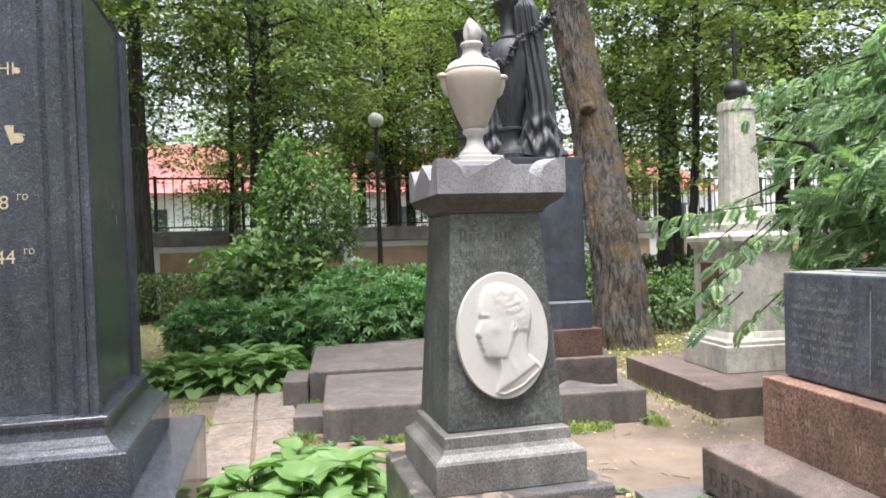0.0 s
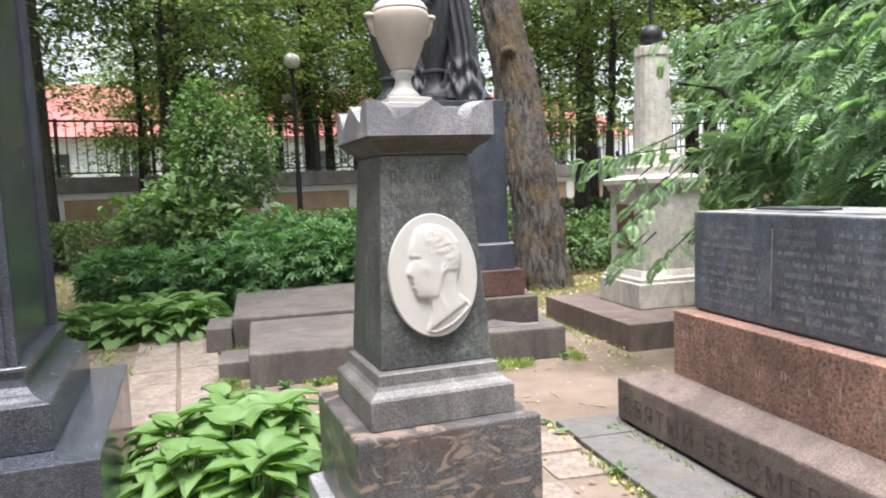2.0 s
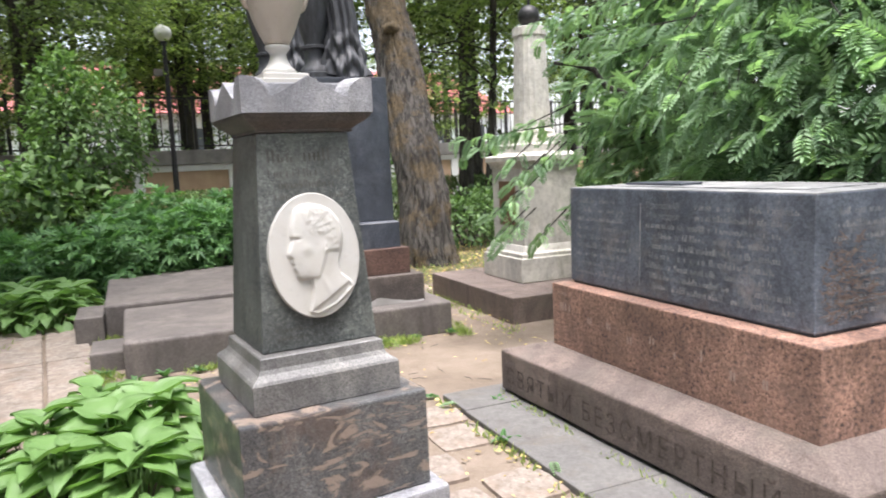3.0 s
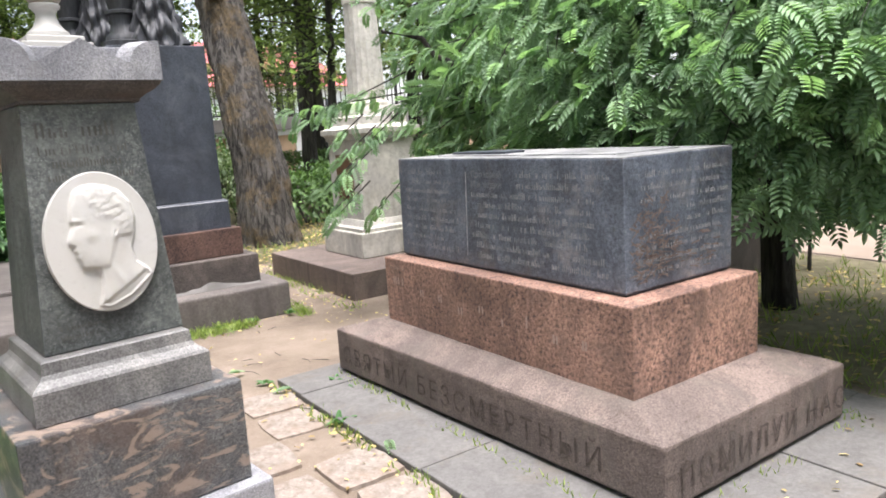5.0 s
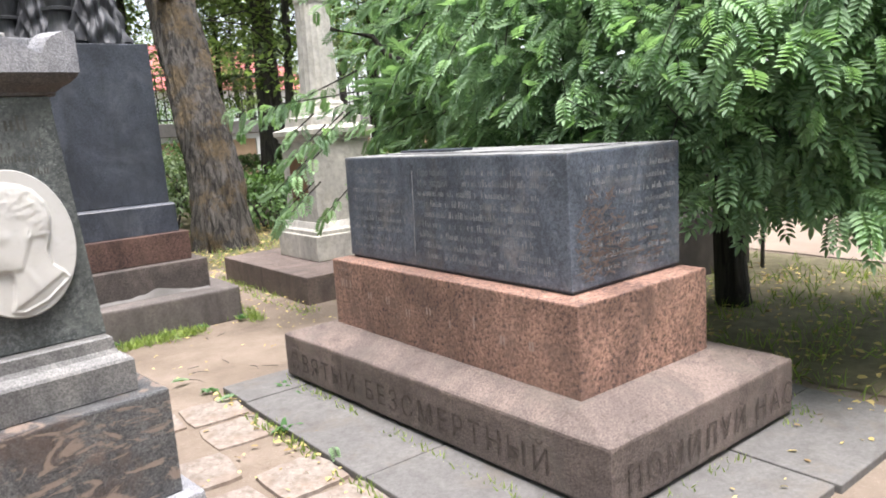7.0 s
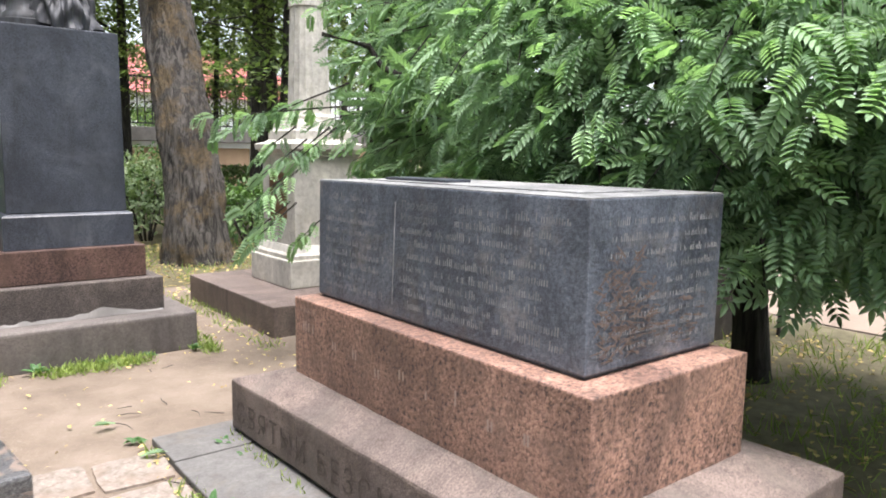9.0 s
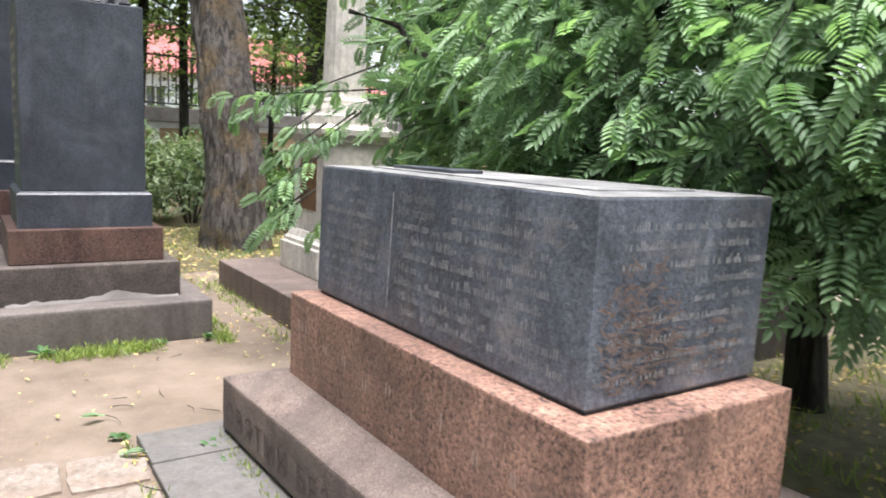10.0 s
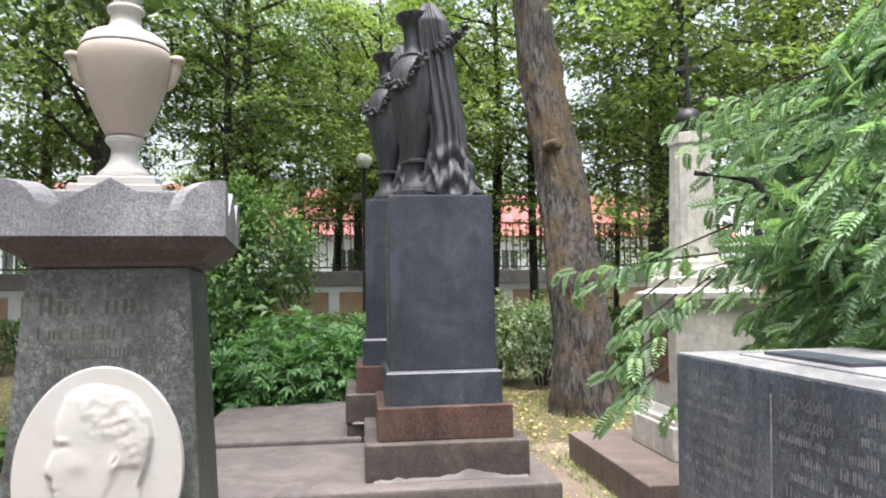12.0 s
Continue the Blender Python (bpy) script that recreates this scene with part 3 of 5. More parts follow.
west = pose(0.321, 2.012, 0.74, 0, 0, -90) @ pose(0, 0, 0, -tilt_x)
bm = bmesh.new()
for i in range(9):
    z = 0.455 - i * 0.05
    scribble(0.05 + rng.uniform(0, 0.04), 0.58 - rng.uniform(0, 0.18), z, 0.031, rng, bm, 0.16)
    x0 = 1.0 if i < 2 else 0.66 + rng.uniform(0, 0.06)
    scribble(x0, 1.58 - rng.uniform(0, 0.14), z - 0.005, 0.033, rng, bm, 0.16)
tagged(part("inscription", bm, SCRATCH, sar, "worn unreadable engraving", west), kind="stuff")
letters("lettering", "Прохожій", 0.044, SCRATCH, sar, west @ pose(0.66, -0.001, 0.447, 90), 0.0006, "worn engraved letter", 1.15)
letters("lettering", "И я ходил", 0.044, SCRATCH, sar, west @ pose(0.66, -0.001, 0.397, 90), 0.0006, "worn engraved letter", 1.15)
bm = block(0.615, 0.619, -0.0015, 0.001, 0.05, 0.47, 0)
part("dividing_line", bm, SCRATCH, sar, "", west)
south = pose(0.322, 0.364, 0.74) @ pose(0, 0, 0, tilt_y)
bm = bmesh.new()
for i in range(9):
    z = 0.455 - i * 0.05
    scribble(0.04 + rng.uniform(0, 0.05) + (0.3 if 3 <= i < 5 else 0), 0.68 - rng.uniform(0, 0.1), z, 0.028, rng, bm, 0.2)
tagged(part("inscription", bm, SCRATCH, sar, "worn unreadable engraving", south), kind="stuff")
bm = bmesh.new()
for i in range(260):
    a, rad = rng.uniform(0, 6.28), rng.random() ** 0.7
    px, pz = 0.17 + 0.15 * rad * math.cos(a), 0.2 + 0.19 * rad * math.sin(a)
    if i % 4 == 0:
        px, pz = rng.uniform(0.04, 0.6), rng.uniform(0.04, 0.2)
    ln, wd, tilt = rng.uniform(0.008, 0.034), rng.uniform(0.0015, 0.005), rng.uniform(-0.9, 0.9) if i % 4 else rng.uniform(-0.2, 0.2)
    c_, s_ = math.cos(tilt), math.sin(tilt)
    bm.faces.new([bm.verts.new((px + u * ln * c_ - w * wd * s_, 0, pz + u * ln * s_ + w * wd * c_)) for u, w in ((-1, -0.4), (1, -1), (0.8, 1), (-0.9, 0.6))])
tagged(part("worn_carving", bm, RUSTY, sar, "rusty worn patch of carving", south @ pose(0, -0.0006, 0)), kind="stuff")
# flat letters, the shadow of the carving is in their dark colour
letters("lettering", "СВЯТЫЙ БЕЗСМЕРТНЫЙ", 0.14, CUT_DARK, sar, pose(-0.002, 2.25, 0.105, 90, 0, -87.93), 0.0012, "flat worn letter, dark for the shade of a cut in the granite", 0.95, 1.3)
letters("lettering", "ПОМИЛУЙ НАС", 0.135, CUT_DARK, sar, pose(0.16, 0.001, 0.105, 90, 0, 0), 0.0012, "flat worn letter, dark for the shade of a cut in the granite", 0.95, 1.27)
bm = bmesh.new()
scribble(0.05, 0.2, 0.36, 0.03, rng, bm)
scribble(0.08, 0.2, 0.27, 0.07, rng, bm)
for i in range(8):
    scribble(0.35 + i * 0.17, 0.38 + i * 0.17, 0.2 + rng.uniform(-0.02, 0.05), 0.06, rng, bm)
tagged(part("inscription", bm, CUT_PALE, sar, "pale worn carving", pose(0.2148, 2.05, 0.31, 0, 0, -90)), kind="stuff")

# ---- the two urn monuments on their platforms ----
plat = thing("stone_platform", pose(0, 0, 0), "low worn grey-brown stone grave platform", "grave slab", "grave platforms")
part("slab", block(0.045, 2.667, 5.575, 7.075, -0.03, 0.266, 0.03, seg=3), SLAB_STONE, plat)
part("step_stone", block(-0.2, 0.045, 5.9, 6.4, -0.03, 0.14, 0.015), SLAB_STONE, plat, "small worn side step")
plat2 = thing("stone_platform", pose(0, 0, 0), "raised worn grey-brown stone grave platform", "grave slab", "grave platforms")
part("slab", block(-0.12, 1.36, 7.085, 9.2, -0.03, 0.308, 0.03, seg=3), SLAB_STONE, plat2)
part("slab", block(1.364, 2.45, 7.085, 9.2, -0.03, 0.304, 0.012), SLAB_STONE, plat2)
part("step_stone", block(-0.36, -0.125, 6.95, 7.6, -0.03, 0.24, 0.015), SLAB_STONE, plat2, "small worn side step")


def draped_urn():
    """Dark bronze urn beside a hanging fringed cloth with garlands, one plain cast mesh."""
    ux = -0.16
    stack = [(0.19, 0.0), (0.19, 0.06), (0.15, 0.07), (0.145, 0.1), (0.11, 0.13), (0.095, 0.2), (0.1, 0.25), (0.13, 0.26), (0.13, 0.28), (0.095, 0.29), (0.11, 0.36), (0.15, 0.48), (0.185, 0.62), (0.205, 0.78), (0.205, 0.86),
             (0.19, 0.93), (0.15, 0.99), (0.125, 1.01), (0.13, 1.03), (0.095, 1.05), (0.088, 1.1), (0.088, 1.2), (0.1, 1.26), (0.145, 1.3), (0.15, 1.33), (0.05, 1.36)]
    bm = lathe([(r * 0.96, z * 1.075) for r, z in stack], 44)
    for v in bm.verts:
        v.co.x += ux
    # the cloth: heaped over the rim, down in fine folds, cascading at the foot
    n, m = 200, 110
    rows = []
    for j in range(m + 1):
        v = j / m
        z = 1.5 - 1.485 * v
        cx = -0.055 + 0.12 * min(1, v * 1.5)
        swell = min(1, (v + 0.015) * 9) ** 0.5
        foot = max(0, v - 0.72) / 0.28
        rx = 0.125 * swell + 0.035 * v + 0.07 * foot ** 1.5
        ry = 0.155 * swell + 0.035 * v + 0.07 * foot ** 1.5
        row = []
        for i in range(n):
            a = 2 * math.pi * i / n
            ca, sa = math.cos(a), math.sin(a)
            fold = noise.noise((ca * 4.2, sa * 4.2, v * 1.1)) * 0.9 + noise.noise((ca * 9, sa * 9, v * 1.6 + 7)) * 0.7
            fold = math.copysign(abs(fold) ** 0.7, fold)
            k = fold * (0.024 + 0.014 * v) * min(1, v * 6 + 0.25)
            if foot:
                step = 0.5 + 0.5 * math.sin(6.28 * (foot * 1.9 + 1.1 * noise.noise((ca * 2.6, sa * 2.6, 2.0))))
                k += 0.04 * min(1, foot * 3) * (step - 0.5) + 0.012 * foot * math.sin(a * 7 + 2 * math.sin(a * 2))
            lift = 0.05 * foot * noise.noise((ca * 2.5, sa * 2.5, 5.0)) + (0.05 * max(0, 1 - v * 12) * noise.noise((ca * 3, sa * 3, 1.0)))
            row.append(bm.verts.new((cx + (rx + k) * ca, -0.02 + (ry + k) * sa, max(0.006, z + lift))))
        rows.append(row)
    for a, b in zip(rows, rows[1:]):
        for i in range(n):
            bm.faces.new((a[i], a[(i + 1) % n], b[(i + 1) % n], b[i]))
    cap = bm.verts.new((-0.03, -0.02, 1.525))
    for i in range(n):
        bm.faces.new((cap, rows[0][i], rows[0][(i + 1) % n]))
    # garlands of small leaves
    rg = random.Random(5)
    for k in range(210):
        s = rg.random()
        if k % 2:
            p = Vector((-0.02 + 0.22 * s, -0.17 + 0.05 * s, 1.1 + 0.19 * s))
        else:
            a = radians(-185 + 110 * s)
            p = Vector((ux + 0.21 * math.cos(a), 0.21 * math.sin(a), 0.96 - 0.18 * math.sin(s * 3.1) + 0.13 * s))
        p += Vector((rg.uniform(-1, 1), rg.uniform(-1, 1), rg.uniform(-1, 1))) * 0.03
        bmesh.ops.create_icosphere(bm, subdivisions=1, radius=rg.uniform(0.012, 0.026), matrix=Matrix.Translation(p) @ pose(0, 0, 0, rg.uniform(0, 180), rg.uniform(0, 180)) @ Matrix.Diagonal((1, 0.45, 1.6, 1)))
    return bm


um = thing("urn_monument", pose(1.931, 6.3, 0.267), "tall black stone pedestal on granite steps with draped bronze urn", "grave monument", "twin urn monuments")
part("lower_step", square(0.556, 0.0, 0.243, 0.01), BROWN_GRANITE, um, "brown granite step with patched mortar")
part("upper_step", square(0.466, 0.245, 0.471, 0.008), DARK_RED, um, "dark red granite step")
part("base_course", moulding([(0.406, 0.473), (0.406, 0.69), (0.398, 0.7), (0.38, 0.71)]), BLACK_STONE, um)
part("die", square(0.373, 0.711, 1.942, 0.008, 0.369), BLACK_STONE, um, "tall black stone block with pale stains")
bm = bmesh.new()
gr = random.Random(6)
for i in range(11):
    scribble(0.1 + gr.uniform(0, 0.06), 0.6 - gr.uniform(0, 0.06), 1.72 - i * 0.085, 0.05, gr, bm)
tagged(part("lettering", bm, GOLD, um, "rows of gilt lettering on the side", pose(-0.3765, 0.36, 0, 0, 0, -90)), kind="stuff")
st = part("draped_urn", draped_urn(), BRONZE, um, "dark bronze urn under fringed drapery with garlands", pose(0.02, 0, 1.943))
smooth(st.data, 60)
bm = bmesh.new()
span = [i / 40 for i in range(41)]
crest = [0.01 + 0.035 * math.exp(-((u - 0.62) / 0.16) ** 2) + 0.016 * noise.noise((u * 9, 0.3, 0)) ** 2 * 4 + 0.012 * math.exp(-((u - 0.3) / 0.1) ** 2) for u in span]
low = [bm.verts.new((-0.5 + 1.04 * u, -0.575, 0.001)) for u in span]
high = [bm.verts.new((-0.5 + 1.04 * u, -0.559, max(0.004, c))) for u, c in zip(span, crest)]
rear = [bm.verts.new((-0.5 + 1.04 * u, -0.55, 0.001)) for u in span]
for i in range(40):
    bm.faces.new((low[i], low[i + 1], high[i + 1], high[i]))
    bm.faces.new((high[i], high[i + 1], rear[i + 1], rear[i]))
part("mortar_patch", bm, COPING, um, "pale smeared mortar along the joint")
um2 = copy_thing(um, pose(1.775, 7.68, 0.412))
part("plinth", square(0.545, -0.106, -0.002, 0.008), BROWN_GRANITE, um2, "low brown granite plinth")

# ---- the white column monument ----
wp = thing("granite_platform", pose(0, 0, 0), "flat reddish granite grave platform", "grave slab")
part("slab", block(3.212, 4.95, 5.478, 7.33, -0.03, 0.234, 0.012), PINK_GRANITE, wp)
wc = thing("column_monument", pose(4.05, 6.46, 0.235), "white limestone pedestal with fluted column, iron ball and cross", "grave monument")
part("base_block", square(0.41, 0.0, 0.245, 0.012), LIMESTONE, wc)
part("base_moulding", moulding([(0.385, 0.246), (0.385, 0.28), (0.36, 0.3), (0.345, 0.34), (0.335, 0.36)]), LIMESTONE, wc)
part("die", square(0.318, 0.361, 1.13, 0.006), LIMESTONE, wc)
part("plaque", block(-0.324, -0.317, -0.17, 0.17, 0.55, 1.0, 0.002), PLAQUE, wc, "brown inscribed plaque")
part("cornice", moulding([(0.325, 1.131), (0.335, 1.14), (0.335, 1.165), (0.35, 1.19), (0.368, 1.2), (0.37, 1.245), (0.36, 1.25), (0.3, 1.265), (0.275, 1.285), (0.275, 1.36), (0.25, 1.375), (0.24, 1.42), (0.225, 1.46)]), LIMESTONE, wc)
c = part("column", lathe([(0.225, 1.461), (0.225, 1.49), (0.2, 1.51), (0.193, 1.54), (0.16, 2.44), (0.172, 2.45), (0.172, 2.53), (0.14, 2.54)], 80, flute=20, depth=0.04), LIMESTONE, wc, "fluted white column")
bm = bmesh.new()
bmesh.ops.create_uvsphere(bm, u_segments=24, v_segments=16, radius=0.11, matrix=pose(0, 0, 2.65))
smooth(part("ball", bm, IRON, wc, "black iron ball").data)
bm = block(-0.013, 0.013, -0.013, 0.013, 2.75, 3.27, 0.002)
block(-0.11, 0.11, -0.012, 0.012, 3.07, 3.1, 0.002, bm=bm)
block(-0.06, 0.06, -0.012, 0.012, 3.17, 3.19, 0.002, bm=bm)
part("cross", bm, IRON, wc, "black iron cross")

# ---- the black obelisk beside the start ----
obel = thing("black_obelisk", pose(-1.455, 3.79, 0, 0, 0, 5.8), "polished black granite obelisk with gilded letters, panels and moulded base", "grave monument")
part("step", square(0.88, -0.03, 0.45, 0.006), POLISHED_BLACK, obel, "polished black granite step")
part("moulded_base", moulding([(0.687, 0.452), (0.69, 0.455), (0.69, 0.645), (0.685, 0.652), (0.655, 0.66), (0.62, 0.68), (0.598, 0.71), (0.588, 0.745), (0.588, 0.77), (0.602, 0.775), (0.602, 0.79), (0.597, 0.794)]), POLISHED_BLACK, obel, "concave moulded base")


def panelled_shaft(h0, h1, z0, z1):
    """A tapering shaft with stepped reveals round its panels."""
    front = [(-1, 0), (-0.96, 0), (-0.955, -0.012), (-0.93, -0.012), (-0.925, 0.0), (-0.88, 0.0), (-0.8, -0.06), (-0.69, -0.06), (-0.61, -0.12)]
    side = [(-1, 0), (-0.96, 0), (-0.95, -0.016), (-0.91, -0.016), (-0.9, -0.002), (-0.86, -0.002), (-0.85, -0.03)]
    sect = []
    for k, prof in enumerate((front, side, front, side)):
        full = prof + [(-u, d) for u, d in prof[::-1]]
        m = pose(0, 0, 0, 0, 0, 90 * k)
        sect.append((m, full[:-1]))
    bm = bmesh.new()
    rings = []
    for h, z in ((h0, z0), (h1, z1), (h1 * 0.55, z1 + 0.35)):
        rings.append([bm.verts.new(m @ Vector((u * h, -h - d, z))) for m, pts in sect for u, d in pts])
    n = len(rings[0])
    for a, b in zip(rings, rings[1:]):
        for i in range(n):
            bm.faces.new((a[i], a[(i + 1) % n], b[(i + 1) % n], b[i]))
    bm.faces.new(rings[0][::-1])
    bm.faces.new(rings[-1])
    return bm


part("shaft", panelled_shaft(0.565, 0.542, 0.796, 2.72), POLISHED_BLACK, obel, "polished shaft with recessed panels")
for body, size, z, x in (("НЬ", 0.075, 2.29, 0.17), ("Ъ", 0.12, 1.98, 0.19), ("68", 0.085, 1.7, 0.12), ("44", 0.085, 1.46, 0.14)):
    yy = -(0.565 - 0.023 * (z - 0.796) / 1.924) + 0.118
    letters("letters", body, size, GOLD, obel, pose(x, yy, z, 90), 0.001, "gilded letter")
    if len(body) == 2 and body.isdigit():
        letters("letters", "ГО", 0.035, GOLD, obel, pose(x + 0.115, yy, z + 0.04, 90), 0.001, "gilded letter")

# ---- paving ----
pav = thing("grave_paving", pose(0, 0, 0), "grey stone paving slabs laid round the sarcophagus", "paving", kind="structure")
for x0, x1, y0, y1, z in ((1.86, 2.3, 3.62, 3.955, 0.03), (1.855, 2.35, 2.42, 3.61, 0.028), (1.86, 2.35, 1.12, 2.41, 0.031), (2.357, 3.05, 1.1, 1.6, 0.027),
                          (3.057, 3.9, 1.08, 1.6, 0.03), (3.4, 3.92, 1.607, 2.7, 0.026), (3.4, 3.9, 2.707, 3.95, 0.03), (2.307, 3.39, 3.63, 3.96, 0.028)):
    part("paving_slab", block(x0, x1, y0, y1, -0.05, z, 0.007), CONCRETE, pav)


def chipped(w, d, h, rng):
    """A flat tile with broken corners."""
    bm = bmesh.new()
    rim = []
    for i in range(20):
        a = 2 * math.pi * (i + 0.5) / 20
        c, s = math.cos(a), math.sin(a)
        k = min(1 / max(abs(c), 1e-6), 1 / max(abs(s), 1e-6)) * (1 - rng.uniform(0, 0.07))
        k = min(k, 1.28)
        rim.append((c * k * w / 2, s * k * d / 2))
    top = [bm.verts.new((x, y, h)) for x, y in rim]
    low = [bm.verts.new((x * 1.03, y * 1.03, -0.04)) for x, y in rim]
    bm.faces.new(top)
    for i in range(20):
        j = (i + 1) % 20
        bm.faces.new((low[i], low[j], top[j], top[i]))
    return bm


tiles = thing("tile_path", pose(0, 0, 0), "pale worn stone tiles half sunk in the earth", "path", kind="structure")
rng = random.Random(21)
for x, y in ((1.69, 3.33), (1.7, 2.66), (1.36, 2.6), (1.7, 3.68), (1.38, 3.0), (1.71, 2.3), (1.39, 2.25), (1.72, 1.94), (1.4, 1.9), (1.72, 1.58), (1.4, 1.55), (1.38, 3.72), (1.05, 1.95), (1.05, 1.6), (1.73, 1.2), (1.4, 1.2)):
    part("tile", chipped(0.31, 0.32, rng.uniform(0.006, 0.011), rng), TILE_STONE, tiles, "", pose(x, y, 0, rng.uniform(-0.8, 0.8), rng.uniform(-0.8, 0.8), rng.uniform(-5, 5)))
walkway = thing("slab_walkway", pose(0, 0, 0), "two rows of pale worn slabs forming a walkway", "path", kind="structure")
for k in range(2):
    y = 4.9 + k * 1.53
    for x0, x1, z in ((-0.37, -0.015, 0.012), (0.015, 0.35, 0.015)):
        part("slab", block(x0, x1, 0, 1.51, -0.04, z, 0.008), TILE_STONE, walkway, "", pose(-0.42 - 0.1 * (y - 5.0), y, 0, 0, 0, 5.5))

# ---- wall, fence, lamp and house in the distance ----
FAR = pose(0, 24.0, 0, 0, 0, 11)
wall = thing("wall_back", FAR, "ochre boundary wall with white pilasters and grey coping", "wall", kind="structure")
part("panel_wall", block(-22, 26, 0.1, 0.5, -0.2, 1.55, 0), OCHRE, wall, "ochre plaster")
part("band", block(-22, 26, 0.04, 0.5, 1.552, 1.75, 0.01), WHITE_PLASTER, wall, "dirty white band")
part("coping", block(-22, 26, -0.06, 0.6, 1.752, 2.22, 0.02), COPING, wall, "grey weathered coping")
for k in range(16):
    part("pilaster", block(-0.17, 0.17, 0.03, 0.2, -0.2, 1.55, 0.01), WHITE_PLASTER, wall, "", pose(-20.5 + 3.0 * k, 0, 0))


def bar(x0, x1, y0, y1, z0, z1):
    return block(x0, x1, y0, y1, z0, z1, 0)


fence = thing("fence", FAR @ pose(-21, 0.25, 2.22), "black iron fence panel with plain pickets on the wall", "fence", "iron fence panels")
part("rail", bar(0, 2.6, -0.025, 0.025, 0.1, 0.15), IRON, fence)
part("rail", bar(0, 2.6, -0.03, 0.03, 1.62, 1.68), IRON, fence)
part("post", bar(-0.05, 0.05, -0.05, 0.05, 0, 1.72), IRON, fence)
picket = mesh_of("picket", bar(-0.016, 0.016, -0.016, 0.016, 0.1, 1.65), IRON)
for k in range(9):
    p = new("picket", picket)
    p.parent, p.location = fence, (0.26 + 0.26 * k, 0, 0)
for k in range(1, 17):
    copy_thing(fence, FAR @ pose(-21 + 2.6 * k, 0.25, 2.22))

lampy = thing("street_lamp", pose(1.48, 22.6, 0), "black lamp post with a white globe", "street lamp")
part("post", lathe([(0.14, 0), (0.14, 0.5), (0.09, 0.55), (0.07, 2.5), (0.055, 5.2), (0.1, 5.22), (0.1, 5.28), (0.05, 5.3)], 14), IRON, lampy)
bm = bmesh.new()
bmesh.ops.create_uvsphere(bm, u_segments=24, v_segments=14, radius=0.245, matrix=pose(0, 0, 5.52))
smooth(part("globe", bm, GLOBE, lampy, "white milk glass globe").data)
part("camera_arm", block(-0.35, -0.1, -0.1, 0.1, 4.3, 4.5, 0.02), COPING, lampy, "grey floodlight box")

HOUSE = pose(0, 44, 0, 0, 0, 11)
house = thing("house", HOUSE, "long pale green house with red metal roof behind the fence", "house")
part("wall", block(-26, 28, 0, 9, 0, 5.0, 0), PALE_PLASTER, house, "pale green plaster")
bm = bmesh.new()
v = [bm.verts.new(p) for p in ((-26.6, -0.7, 4.95), (28.6, -0.7, 4.95), (28.6, 9.7, 4.95), (-26.6, 9.7, 4.95), (-23, 4.5, 8.4), (25, 4.5, 8.4))]
for f in ((0, 1, 5, 4), (2, 3, 4, 5), (1, 2, 5), (3, 0, 4), (3, 2, 1, 0)):
    bm.faces.new([v[i] for i in f])
part("roof", bm, ROOF_RED, house, "red painted metal roof")
for k in range(15):
    win = part("window", block(-0.62, 0.62, -0.02, 0.1, 2.25, 4.15, 0), WHITE_PLASTER, house, "white window frame", pose(-24 + 3.5 * k, 0, 0))
    for sx in (-1, 1):
        part("pane", block(sx * 0.29 - 0.25, sx * 0.29 + 0.25, -0.03, 0.0, 2.32, 4.08, 0), WINDOW_DARK, win, "dark window pane")
    part("sill", block(-0.75, 0.75, -0.1, 0.05, 2.1, 2.24, 0), WHITE_PLASTER, win)

# ---- plants ----


def unit(v):
    return v / np.maximum(np.linalg.norm(v, axis=-1, keepdims=True), 1e-9)


def frames(ahead, up):
    """Rotations whose x runs along ahead and whose z is near up."""
    x = unit(ahead)
    y = unit(np.cross(up, x))
    z = np.cross(x, y)
    return np.stack([x, y, z], axis=-1)


def leaf_mesh(name, tv, tf, place, turn, size, material, extra=None):
    """One mesh of many leaves: a template of triangles set at each place."""
    n, k = len(place), len(tv)
    verts = np.einsum("nij,kj->nki", turn, tv) * size[:, None, None] + place[:, None, :]
    verts = verts.reshape(-1, 3)
    faces = (tf[None] + (np.arange(n) * k)[:, None, None]).reshape(-1)
    me = bpy.data.meshes.new(name)
    me.vertices.add(len(verts))
    me.vertices.foreach_set("co", verts.astype(np.float32).ravel())
    me.loops.add(len(faces))
    me.loops.foreach_set("vertex_index", faces.astype(np.int32))
    me.polygons.add(len(faces) // 3)
    me.polygons.foreach_set("loop_start", np.arange(0, len(faces), 3, dtype=np.int32))
    me.materials.append(material)
    me.update(calc_edges=True)
    return me


def blade(length, width, fold=0.25, bend=0.15, wide=0.4):
    """Ovate leaf of four triangles, along x."""
    w, z = width / 2, fold * width
    v = np.array([(0, 0, 0), (length * wide * 0.6, -w * 0.9, z), (length * 0.72, -w * 0.72, z - bend * length * 0.4), (length, 0, -bend * length),
                  (length * 0.72, w * 0.72, z - bend * length * 0.4), (length * wide * 0.6, w * 0.9, z), (length * 0.5, 0, 0)])
    f = np.array([(0, 1, 6), (1, 2, 6), (2, 3, 6), (3, 4, 6), (4, 5, 6), (5, 0, 6)])
    return v, f


def kite(length, width, fold=0.2):
    v = np.array([(0, 0, 0), (length * 0.45, -width / 2, fold * width), (length, 0, -0.1 * length), (length * 0.45, width / 2, fold * width)])
    return v, np.array([(0, 1, 2), (0, 2, 3)])


